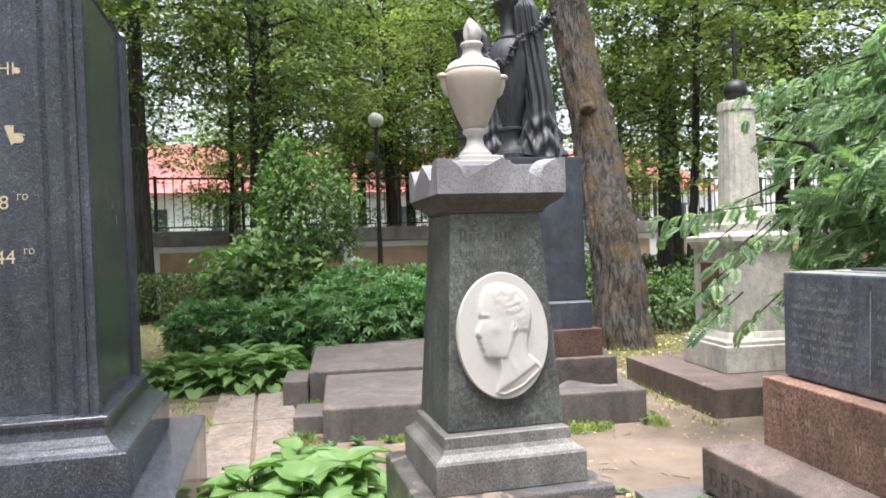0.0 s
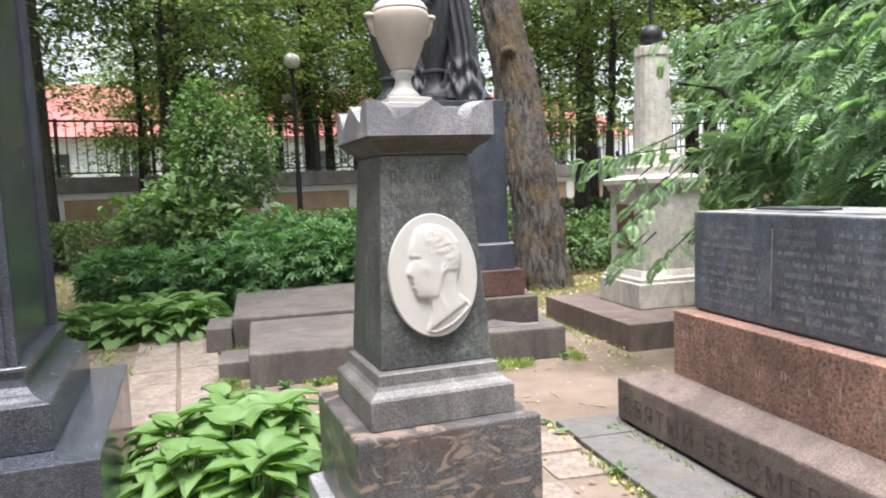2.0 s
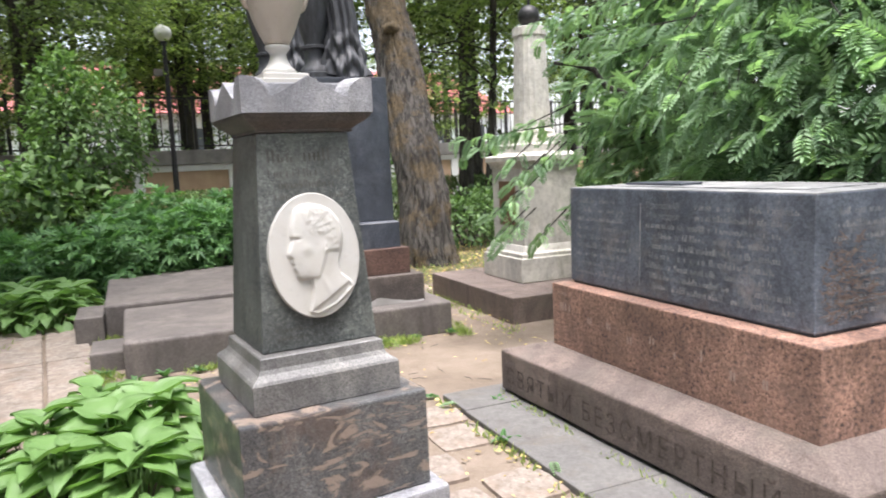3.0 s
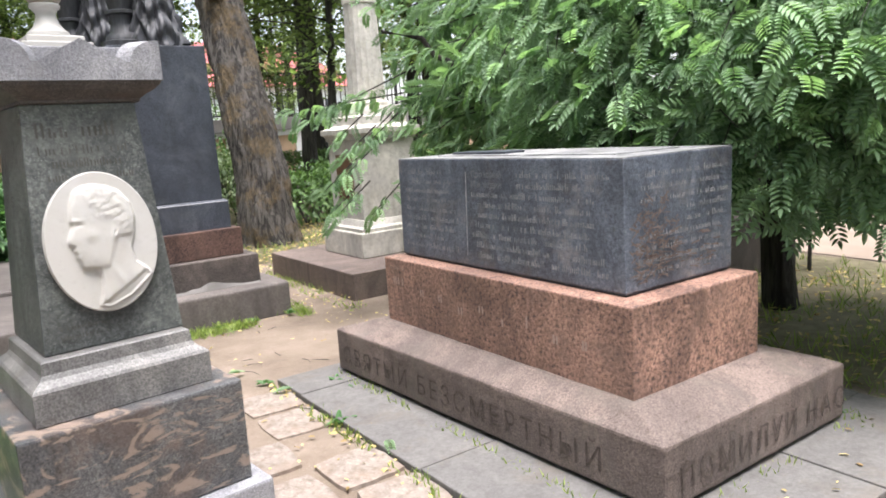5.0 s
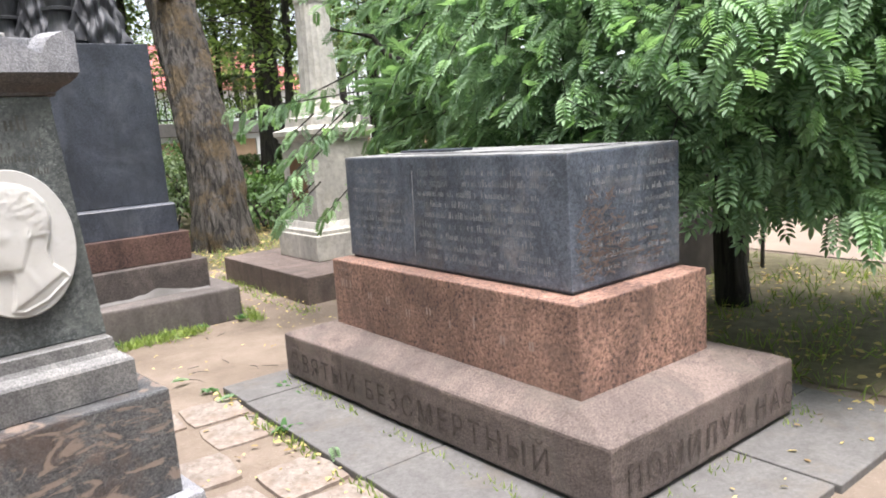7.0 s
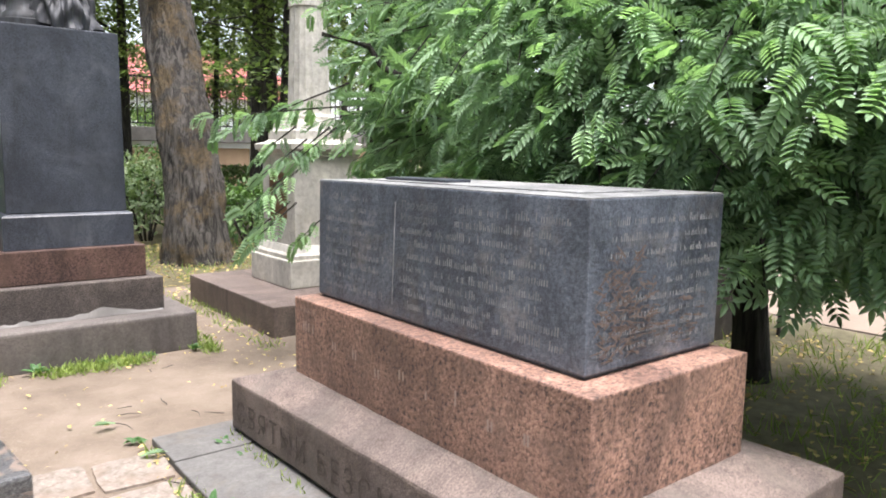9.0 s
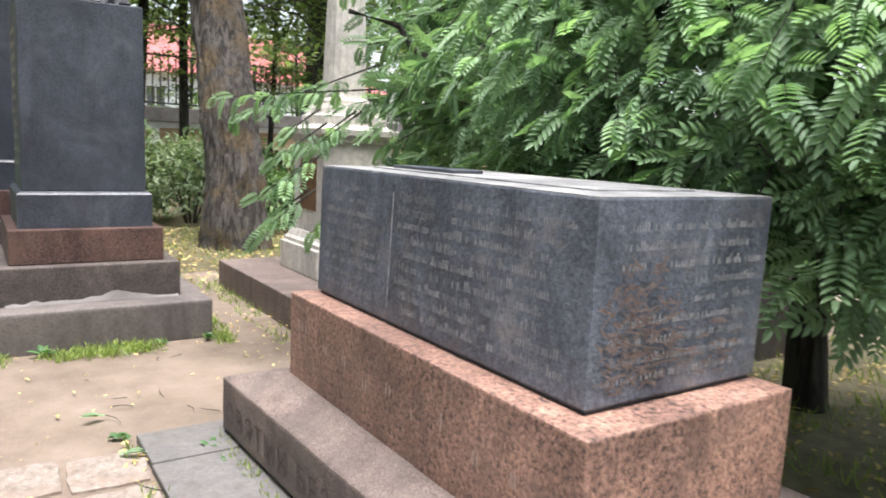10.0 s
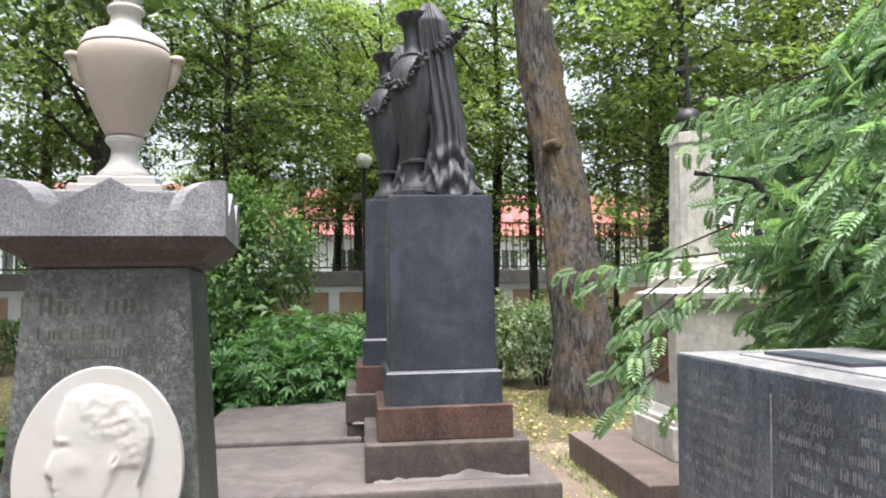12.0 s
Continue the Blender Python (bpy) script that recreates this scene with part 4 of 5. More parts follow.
def merge(items):
    vs, fs, n = [], [], 0
    for v, f in items:
        vs.append(v)
        fs.append(f + n)
        n += len(v)
    return np.concatenate(vs), np.concatenate(fs)


def turned(v, yaw, shift, roll=0.0):
    c, s = math.cos(yaw), math.sin(yaw)
    cr, sr = math.cos(roll), math.sin(roll)
    r = np.array([[c, -s, 0], [s, c, 0], [0, 0, 1]]) @ np.array([[1, 0, 0], [0, cr, -sr], [0, sr, cr]])
    return v @ r.T + np.array(shift)


def pinnate(pairs, length, leaflet, width, droop):
    """A feather-shaped leaf: pairs of leaflets grown onto a drooping rib."""
    vs, fs = [], []
    base = np.array([(0.02, -0.42, 0.1), (0.3, -0.5, 0.28), (0.68, -0.4, 0.2), (1.0, 0, -0.12), (0.68, 0.4, 0.2), (0.3, 0.5, 0.28)]) * np.array((leaflet, width, width))
    base[0, 1], base[0, 2] = 0.0, 0.0
    fc = [(0, 1, 2), (0, 2, 3), (0, 3, 4), (0, 4, 5)]

    def on_rib(u):
        return (u * length, 0, 0.1 * length * math.sin(2.2 * u) - droop * length * u * u)

    roots = [0.24 + 0.72 * i / (pairs - 1) for i in range(pairs)]
    vs.append(np.array([(0, -0.002, 0), (0, 0.002, 0)] + [on_rib(u) for u in roots] + [on_rib(1.0)]))
    fs += [(0, 1, 2)] + [(0, 2 + i, 3 + i) for i in range(pairs)]
    n = pairs + 3
    for i, u in enumerate(roots):
        k = 1.0 - 0.4 * (u - 0.5) ** 2 - (0.12 if i == 0 else 0)
        for s in (-1, 1):
            lv = turned(base * k, s * radians(64 - 20 * u), on_rib(u), s * -0.18)
            vs.append(lv[1:])
            fs += [tuple(2 + i if q == 0 else n + q - 1 for q in f) for f in fc]
            n += 5
    vs.append(turned(base, 0, on_rib(1.0))[1:])
    fs += [tuple(pairs + 2 if q == 0 else n + q - 1 for q in f) for f in fc]
    return np.concatenate(vs), np.array(fs)


def lumps(p, k, seed):
    return np.array([noise.noise((q[0] * k + seed, q[1] * k, q[2] * k)) for q in p])


def crown_cloud(n, centre, radii, shell, seed, low=-1.0):
    """Points near the uneven outside of an ellipsoid, with their outward directions."""
    r = np.random.RandomState(seed)
    d = unit(r.normal(size=(n, 3)))
    d = d[d[:, 2] > low]
    u = shell + (1 - shell) * r.rand(len(d)) ** 0.5
    lump = 1 + 0.38 * lumps(d, 2.2, seed)
    return np.array(centre) + d * np.array(radii) * (u * lump)[:, None], d


def bush(name, at, radii, n, templ, size, material, label, category, seed, stem=DARK_BARK, group="", shell=0.45):
    th = thing(name, pose(*at), label, category, group)
    p, d = crown_cloud(n, (0, 0, radii[2] * 0.95), radii, shell, seed, -0.75)
    r = np.random.RandomState(seed + 1)
    ahead = d * 0.8 + r.normal(size=d.shape) * 0.55 + np.array((0, 0, -0.25))
    up = np.array((0, 0, 1.0)) + d * 0.6 + r.normal(size=d.shape) * 0.35
    keep = p[:, 2] > 0.02
    ob = new("foliage", leaf_mesh("foliage", templ[0], templ[1], p[keep], frames(ahead, up)[keep], size * (0.65 + 0.7 * r.rand(len(p)))[keep], material))
    ob.parent = th
    bm = bmesh.new()
    for k in range(9):
        a = 2 * math.pi * k / 9 + seed
        q = Vector((math.cos(a) * radii[0] * 0.6, math.sin(a) * radii[1] * 0.6, radii[2] * 1.3))
        tube([(q.x * 0.15, q.y * 0.15, -0.03), tuple(q * 0.45), tuple(q)], [0.018, 0.013, 0.005], 5, bm)
    part("woody_base", bm, stem, th)
    return th


# the rowan
ROWAN = pinnate(7, 0.2, 0.067, 0.024, 0.3)
row = thing("rowan_tree", pose(5.2, 2.75, 0), "small spreading rowan with drooping feathery leaves", "tree")
base = np.array((5.2, 2.75, 0.0))
bm = tube([(0, 0, -0.1), (0.0, 0, 0.05), (-0.02, 0.02, 0.5), (0.0, 0.04, 1.0), (-0.03, 0.1, 1.6), (-0.1, 0.25, 2.2)], [0.15, 0.12, 0.1, 0.095, 0.085, 0.07], 14, rough=0.12)
part("trunk", bm, DARK_BARK, row)
limbs = bmesh.new()
C = np.array((5.25, 3.55, 0.0))
places, aheads, ups, sizes = [], [], [], []
rr = np.random.RandomState(19)
for k in range(1500):
    if k >= 1100:
        a = radians(rr.uniform(180, 285))
    else:
        a = radians(rr.uniform(95, 300)) if rr.rand() < 0.8 else rr.uniform(0, 2 * math.pi)
    z = 0.95 + 2.25 * rr.rand() ** 0.85
    prof = math.sqrt(max(0.05, 1 - max(0, (z - 1.5) / 1.95) ** 2)) * (0.9 + 0.1 * min(1, (z - 0.7) / 0.8))
    if k >= 1400:
        z, prof = 0.95 + 0.85 * rr.rand(), 0.98
    if a < radians(185) and rr.rand() < 0.35:
        continue
    lump = 1 + 0.22 * noise.noise((math.cos(a) * 2.5, math.sin(a) * 2.5, z * 1.3))
    u = 0.55 + 0.45 * rr.rand() ** 0.6
    if k >= 1100:
        u = 0.8 + 0.2 * u
    south = max(0.0, math.cos(a - radians(238))) ** 3
    rad = np.array((1.95, 2.75)) * prof * lump * u * (1 + south * (0.2 - 0.17 * (z - 0.95)))
    p = np.array((C[0] + rad[0] * math.cos(a), C[1] + rad[1] * math.sin(a), z))
    d = unit(np.array((math.cos(a), math.sin(a), rr.uniform(-0.6, 0.15))) + rr.normal(size=3) * 0.35)
    length = rr.uniform(0.3, 0.55)
    start = p - d * length
    side = unit(np.cross(d, (0, 0, 1.0)))
    m = rr.randint(8, 12)
    for i in range(m):
        t = (i + 0.6) / m
        q = start + d * length * t + np.array((0, 0, -0.12 * t * t))
        s = 1 if i % 2 else -1
        places.append(q)
        spin = i * 2.4 + k
        aheads.append(d * (0.35 + 0.5 * t) + side * math.cos(spin) * 1.0 * (1.15 - t) + np.array((0, 0, 0.45 * math.sin(spin) - 0.32)) + rr.normal(size=3) * 0.25)
        ups.append(np.array((math.cos(a) * 1.0, math.sin(a) * 1.0, 0.65)) + rr.normal(size=3) * 0.4)
        sizes.append(rr.uniform(0.6, 1.0) * (1 + 0.1 * south))
    if k % 2 == 0:
        tube([tuple(start - base), tuple(start + d * length * 0.5 - base), tuple(p + np.array((0, 0, -0.12)) - base)], [0.006, 0.004, 0.002], 5, limbs)
# long thin sprays towards the statue and before the white column
sprays = [((2.56, 5.2, 1.62), (3.7, 4.9, 1.75)), ((2.72, 5.35, 1.5), (3.6, 5.0, 1.9)), ((3.25, 4.6, 1.95), (3.8, 4.3, 2.1)), ((3.35, 4.3, 2.3), (4.0, 4.0, 2.4))]
for k in range(9):
    x, y, z = 2.68 + 0.4 * rr.rand(), 4.5 + 0.5 * rr.rand(), 0.78 + 0.6 * rr.rand()
    sprays.append(((x, y, z), (x + 0.35, y + 0.1, z + 0.22)))
for k in range(20):
    x, y, z = 3.5 + 0.45 * rr.rand(), 4.4 + 1.25 * rr.rand(), 1.25 + 1.5 * rr.rand()
    sprays.append(((x, y, z), (x + 0.5, y - 0.3 - 0.2 * rr.rand(), z + 0.3)))
for k in range(10):
    x, y, z = 3.3 + 0.4 * rr.rand(), 4.55 + 0.7 * rr.rand(), 1.45 + 1.15 * rr.rand()
    sprays.append(((x, y, z), (x + 0.5, y - 0.15 - 0.2 * rr.rand(), z + 0.15)))
for tip, root in sprays:
    tip, root = np.array(tip), np.array(root)
    d = unit(tip - root)
    side = unit(np.cross(d, (0.2, 0.3, 1.0)))
    m = int(np.linalg.norm(tip - root) / 0.05)
    for i in range(m):
        t = (i + 0.5) / m
        if t < 0.25:
            continue
        s = 1 if i % 2 else -1
        places.append(root + (tip - root) * t)
        aheads.append(d * 0.6 + side * s * 0.8 + np.array((0, 0, -0.45)) + rr.normal(size=3) * 0.25)
        ups.append(np.array((-0.55, -0.7, 0.55)) + rr.normal(size=3) * 0.35)
        sizes.append(rr.uniform(0.5, 0.85))
    tube([tuple(root - base), tuple((root + tip) / 2 - base), tuple(tip - base)], [0.008, 0.005, 0.002], 5, limbs)
for tip in ((3.9, 4.3, 2.2), (3.8, 2.4, 2.2), (4.2, 1.4, 2.1), (5.2, 5.3, 2.4), (6.3, 3.4, 2.5), (6.0, 1.6, 2.2), (4.4, 3.3, 2.8), (5.0, 4.2, 3.0)):
    q = np.array(tip) - base
    tube([(-0.05, 0.15, 1.5), tuple(q * 0.45 + np.array((0, 0, 1.1))), tuple(q)], [0.05, 0.035, 0.012], 7, limbs)
tube([(-1.15, 1.5, 1.75), (-1.55, 1.9, 1.98), (-1.62, 1.96, 2.12), (-1.95, 2.0, 2.17)], [0.022, 0.022, 0.022, 0.016], 8, limbs)
tube([(-1.1, 1.6, 2.05), (-0.9, 1.5, 2.5), (-0.4, 1.3, 2.75)], [0.02, 0.026, 0.03], 8, limbs)
tagged(part("branch_work", limbs, DARK_BARK, row, "thin dark branches"), kind="stuff")
places, aheads, ups, sizes = np.array(places), np.array(aheads), np.array(ups), np.array(sizes)
ok = ~((places[:, 0] < 3.48) & (places[:, 1] < 3.75) & (places[:, 2] < 1.5))
fol = new("foliage", leaf_mesh("foliage", *ROWAN, (places - base)[ok], frames(aheads, ups)[ok], sizes[ok], ROWAN_LEAF))
fol.parent = row
tagged(fol, "feathery green rowan leaves", kind="stuff")

# the old trunk
spine = list(zip([(4.12, 9.6, -0.1), (4.12, 9.6, 0.1), (4.1, 9.62, 0.5), (4.11, 9.68, 0.9), (4.1, 9.9, 1.7), (4.08, 10.25, 2.6), (4.06, 10.5, 3.45), (3.96, 10.78, 4.5), (3.9, 10.95, 5.3), (3.85, 11.1, 6.3), (3.8, 11.2, 7.8), (3.8, 11.2, 10)],
          [0.49, 0.44, 0.38, 0.355, 0.34, 0.33, 0.325, 0.29, 0.275, 0.26, 0.22, 0.15]))
bm, rings = bmesh.new(), []
for k in range(181):
    f = 10.1 * (k / 180) ** 1.25 - 0.1
    (p, pr), (q, qr) = next((a, b) for a, b in zip(spine, spine[1:]) if f <= b[0][2] + 1e-6)
    u = (f - p[2]) / (q[2] - p[2])
    at, rad = Vector(p).lerp(Vector(q), u), pr + (qr - pr) * u
    ring = []
    for i in range(84):
        an = 2 * math.pi * i / 84
        ca, sa = math.cos(an), math.sin(an)
        lump = 0.05 * noise.noise((ca * 1.6, sa * 1.6, f * 1.5)) + 0.045 * abs(noise.noise((ca * 6, sa * 6, f * 1.6))) + 0.03 * noise.noise((ca * 11, sa * 11, f * 6))
        ring.append(bm.verts.new(at + Vector((ca, sa, 0)) * (rad + lump - 0.012)))
    rings.append(ring)
for a, b in zip(rings, rings[1:]):
    for i in range(84):
        bm.faces.new((a[i], a[(i + 1) % 84], b[(i + 1) % 84], b[i]))

old = thing("old_tree", pose(0, 0, 0), "thick leaning old tree with furrowed mossy bark", "tree")
tr = part("trunk", bm, OLD_BARK, old)
smooth(tr.data, 60)
bm = bmesh.new()
bmesh.ops.create_icosphere(bm, subdivisions=3, radius=0.13, matrix=pose(3.93, 10.2, 3.45) @ Matrix.Diagonal((1.1, 0.6, 0.7, 1)))
for vv in bm.verts:
    vv.co += Vector((1, 1, 1)) * 0.03 * noise.noise(vv.co * 9)
part("burl", bm, OLD_BARK, old, "knotted burl")


def forest_tree(seed, height, radius, low, leaves, width):
    """A woodland tree: tapered trunk, limbs, and layered sprays of leaves."""
    r = random.Random(seed)
    th = thing("tree", pose(0, 0, 0), "slender woodland tree with dark trunk and layered green leaves", "tree", "woodland trees")
    bend = r.uniform(-0.4, 0.4)
    path = [(bend * math.sin(z / height * 2.5), 0.3 * bend * (z / height), z) for z in (-0.1, 0.2, 1.5, 3, 5, 7.5, height)]
    bm = tube(path, [radius * k for k in (1.5, 1.15, 1.0, 0.9, 0.75, 0.55, 0.15)], 10, rough=0.08)
    tips = []
    for k in range(26):
        z = low + (height - low) * (k / 26) ** 1.1
        a = r.uniform(0, 2 * math.pi)
        reach = width * (0.4 + 0.75 * r.random()) * (0.8 + 0.3 * math.sin(3.1 * (z - low) / (height - low)))
        q = Vector((math.cos(a) * reach, math.sin(a) * reach, z + reach * r.uniform(0.05, 0.5)))
        s = Vector((bend * math.sin(z / height * 2.5), 0, z))
        tube([tuple(s), tuple(s.lerp(q, 0.5) + Vector((0, 0, 0.15 * reach))), tuple(q)], [radius * 0.3, radius * 0.17, 0.01], 6, bm)
        tips.append((s, q))
    part("trunk", bm, DARK_BARK, th, "dark trunk with limbs")
    g = np.random.RandomState(seed)
    per = 52
    idx = g.randint(0, len(tips), leaves // per)
    t = g.rand(len(idx)) ** 0.6 * 0.8 + 0.25
    s = np.array([tips[i][0] for i in idx])
    q = np.array([tips[i][1] for i in idx])
    c = s + (q - s) * t[:, None] + g.normal(size=s.shape) * np.array((0.55, 0.55, 0.5))
    out = unit((q - s) * np.array((1, 1, 0.3)) + g.normal(size=s.shape) * 0.5)
    out[:, 2] -= 0.2
    off = g.normal(size=(len(c), per, 3)) * np.array((0.33, 0.33, 0.06))
    off[:, :, 2] -= 0.35 * (off[:, :, :2] ** 2).sum(axis=2)
    pl = (c[:, None, :] + off).reshape(-1, 3)
    ah = (out[:, None, :] + off * 1.5 + g.normal(size=off.shape) * 0.45).reshape(-1, 3)
    up = np.array((0, 0, 1.0)) + g.normal(size=pl.shape) * 0.3
    lm = leaf_mesh("crown", *kite(0.115, 0.085, 0.1), pl, frames(ah, up), 0.7 + 0.7 * g.rand(len(pl)), MAPLE_LEAF)
    ob = new("crown", lm)
    ob.parent = th
    return th


kinds = [forest_tree(31, 12, 0.17, 4.0, 14500, 2.9), forest_tree(47, 11, 0.12, 3.5, 10500, 2.5), forest_tree(58, 13, 0.22, 4.4, 15000, 3.3), forest_tree(66, 9, 0.08, 2.7, 6500, 2.0)]
spots = [(-1.7, 20.6, 2), (-1.9, 18.4, 1), (4.9, 20.8, 0), (7.3, 15.0, 0), (-4.2, 17.2, 2), (5.9, 19.5, 1), (9.3, 18.5, 2), (-6.5, 20, 0), (-8.6, 18, 1), (11.5, 16, 0), (13.5, 20, 2), (8.6, 21, 3), (0.3, 27.0, 0), (2.2, 26.6, 2), (3.9, 27.5, 1), (1.2, 31, 2), (-2.5, 27, 0), (5.2, 30, 0), (3.0, 34, 2),
         (-3.0, 21.5, 3), (16, 15, 1), (10.5, 12.5, 3), (14.0, 11.5, 0), (6.6, 12.6, 3), (-11, 20, 2), (18, 19, 0)]
gg = random.Random(4)
for k in range(12):
    spots.append((-20 + 3.8 * k + gg.uniform(-0.8, 0.8), 28 + 0.2 * (-20 + 3.8 * k) + gg.uniform(0, 8), gg.randrange(4)))
# mostly out of view: trees added all round for reflections and to block low sky
spots += [(-2.7, 7.2, 2), (12.5, 7.5, 1), (15, 4, 2), (16.5, 0, 0), (13.5, -4, 1), (-9, 11, 0), (-8, 5, 2), (-9.5, -1, 1), (-6, -6, 0), (0, -9, 2), (6, -9.5, 1), (11, -8.5, 0), (-13, 14, 1), (-3, -7, 1), (3, -6.5, 0), (8, -6.5, 2), (-6.5, 1.5, 0), (-7, 8.5, 1), (-7.5, -4, 2)]
first = {}
for x, y, k in spots:
    m = pose(x, y, 0, 0, 0, gg.uniform(0, 360))
    if k not in first:
        kinds[k].matrix_basis = m
        first[k] = True
    else:
        copy_thing(kinds[k], m)

# shrubs and hedge
OVAL = blade(0.085, 0.05)
LOBED = merge([(turned(blade(0.12, 0.035)[0], a, (0.03, 0, 0)), blade(0.12, 0.035)[1]) for a in (-0.9, -0.3, 0.35, 0.95)])
bush("lilac_shrub", (-1.05, 12.6, 0), (1.05, 1.0, 0.95), 2600, blade(0.12, 0.08), 1.2, SHRUB_LEAF, "dense leafy green shrub before the hedge", "shrub", 71)
bush("tall_shrub", (-0.35, 13.2, 0.9), (0.95, 0.9, 1.25), 4200, OVAL, 1.15, SHRUB_LEAF, "tall dark green leafy shrub", "shrub", 72)
bush("tall_shrub", (-0.75, 13.6, 2.1), (0.45, 0.45, 0.75), 900, OVAL, 1.15, SHRUB_LEAF, "tall dark green leafy shrub", "shrub", 75)
for k, (x, y, rx, ry, rz) in enumerate(((-0.55, 9.9, 0.75, 0.6, 0.42), (0.25, 9.6, 0.8, 0.65, 0.5), (1.05, 9.7, 0.75, 0.6, 0.52), (-1.5, 10.3, 0.7, 0.6, 0.42), (0.5, 10.9, 0.9, 0.6, 0.62), (1.6, 10.6, 0.8, 0.7, 0.6))):
    bush("peony_bush", (x, y, 0), (rx, ry, rz), 1100, LOBED, 1.0, PEONY_LEAF, "bushy green peony with deeply cut leaves", "bush", 80 + k, group="peony bushes")
for k, (x, y, rx, rz, mt) in enumerate(((5.4, 11.0, 0.75, 0.5, SHRUB_LEAF), (6.4, 11.4, 0.8, 0.6, SHRUB_LEAF), (4.2, 12.2, 0.75, 0.7, PALE_LEAF), (3.5, 12.6, 0.6, 0.75, PALE_LEAF), (7.6, 10.6, 0.9, 0.6, SHRUB_LEAF), (5.0, 13.2, 0.9, 0.85, SHRUB_LEAF), (6.3, 8.6, 0.7, 0.7, SHRUB_LEAF))):
    bush("shrub", (x, y, 0), (rx, rx, rz), 1700, OVAL, 1.0, mt, "rounded leafy shrub beneath the trees", "shrub", 91 + k, group="shrubs under the trees")
for k in range(9):
    bush("verge_shrub", (10.2 + 0.5 * (k % 3), -3.5 + 1.8 * k, 0), (1.0, 1.1, 0.8 + 0.15 * (k % 2)), 1000, blade(0.14, 0.08), 1.1, SHRUB_LEAF, "green shrub along the far side of the path", "shrub", 110 + k, group="shrubs along the path")

for k in range(8):
    bush("shrub", (-9 + 2.6 * k, 25.6 - 0.9 + 0.5 * k, 0), (1.2, 0.9, 1.35 + 0.3 * (k % 3)), 1300, OVAL, 1.5, SHRUB_LEAF, "leafy shrub behind the iron fence", "shrub", 140 + k, group="shrubs behind the fence")
# unseen row added behind the camera, closes the plot and dims light from there
for k in range(7):
    bush("shrub", (-6 + 2.4 * k, -4.2 - 0.6 * (k % 2), 0), (1.3, 1.0, 1.3 + 0.3 * (k % 3)), 1300, OVAL, 1.6, SHRUB_LEAF, "unseen leafy shrub added behind the viewpoint to block low sky", "shrub", 160 + k, group="shrubs closing the plot")
hedge = thing("hedge", pose(2, 17.1, 0, 0, 0, 6), "clipped hedge with bare lower stems", "hedge")
hr = np.random.RandomState(12)
hp = hr.rand(34000, 3) * np.array((18, 1.0, 0.85)) + np.array((-9, -0.5, 0.22))
edge = np.minimum(np.minimum(hp[:, 1] + 0.5, 0.5 - hp[:, 1]), 1.07 - hp[:, 2])
hp = hp[edge < 0.22 + 0.1 * hr.rand(len(hp))]
ob = new("foliage", leaf_mesh("foliage", *blade(0.075, 0.045), hp, frames(hr.normal(size=hp.shape), hr.normal(size=hp.shape) + np.array((0, -0.6, 0.6))), 0.8 + 0.5 * hr.rand(len(hp)), HEDGE_LEAF))
ob.parent = hedge
bm = bmesh.new()
for k in range(150):
    x = -9 + 0.12 * k
    tube([(x, hr.uniform(-0.3, 0.3), -0.02), (x + hr.uniform(-0.08, 0.08), hr.uniform(-0.35, 0.35), 0.4), (x + hr.uniform(-0.15, 0.15), hr.uniform(-0.4, 0.4), 0.95)], [0.014, 0.011, 0.005], 4, bm)
part("woody_base", bm, DARK_BARK, hedge)


def hosta_leaf(length, width, seed):
    """Broad heart-shaped ribbed leaf on a stalk, along x, arching over."""
    bm = bmesh.new()
    nu, nv = 9, 4
    rows = []
    for i in range(nu + 1):
        u = i / nu
        w = width * 0.5 * (math.sin(math.pi * min(1, u * 0.96 + 0.04) ** 0.62)) * (1 if u < 0.98 else 0.2)
        row = []
        for j in range(-nv, nv + 1):
            q = j / nv
            z = 0.35 * length * math.sin(u * 1.6) * 0.5 - 0.4 * length * u * u + 0.1 * width * abs(q) ** 1.4 + 0.006 * math.sin(abs(q) * 14)
            z += 0.012 * noise.noise((u * 3, q * 2, seed))
            row.append(bm.verts.new((length * u - 0.07 * length * abs(q) * (1 - u) * 2, q * w, z)))
        rows.append(row)
    for a, b in zip(rows, rows[1:]):
        for j in range(2 * nv):
            bm.faces.new((a[j], a[j + 1], b[j + 1], b[j]))
    return bm


hosta_meshes = []
for k in range(4):
    me = mesh_of("leaf", hosta_leaf(0.165 + 0.016 * k, 0.15 + 0.014 * (k % 3), k * 3.1), HOSTA_LEAF)
    me.shade_smooth()
    hosta_meshes.append(me)
stalk_mesh = mesh_of("stalk", tube([(0, 0, 0), (0.02, 0, 0.5), (0.0, 0, 1)], [0.006, 0.005, 0.004], 5), HOSTA_LEAF)


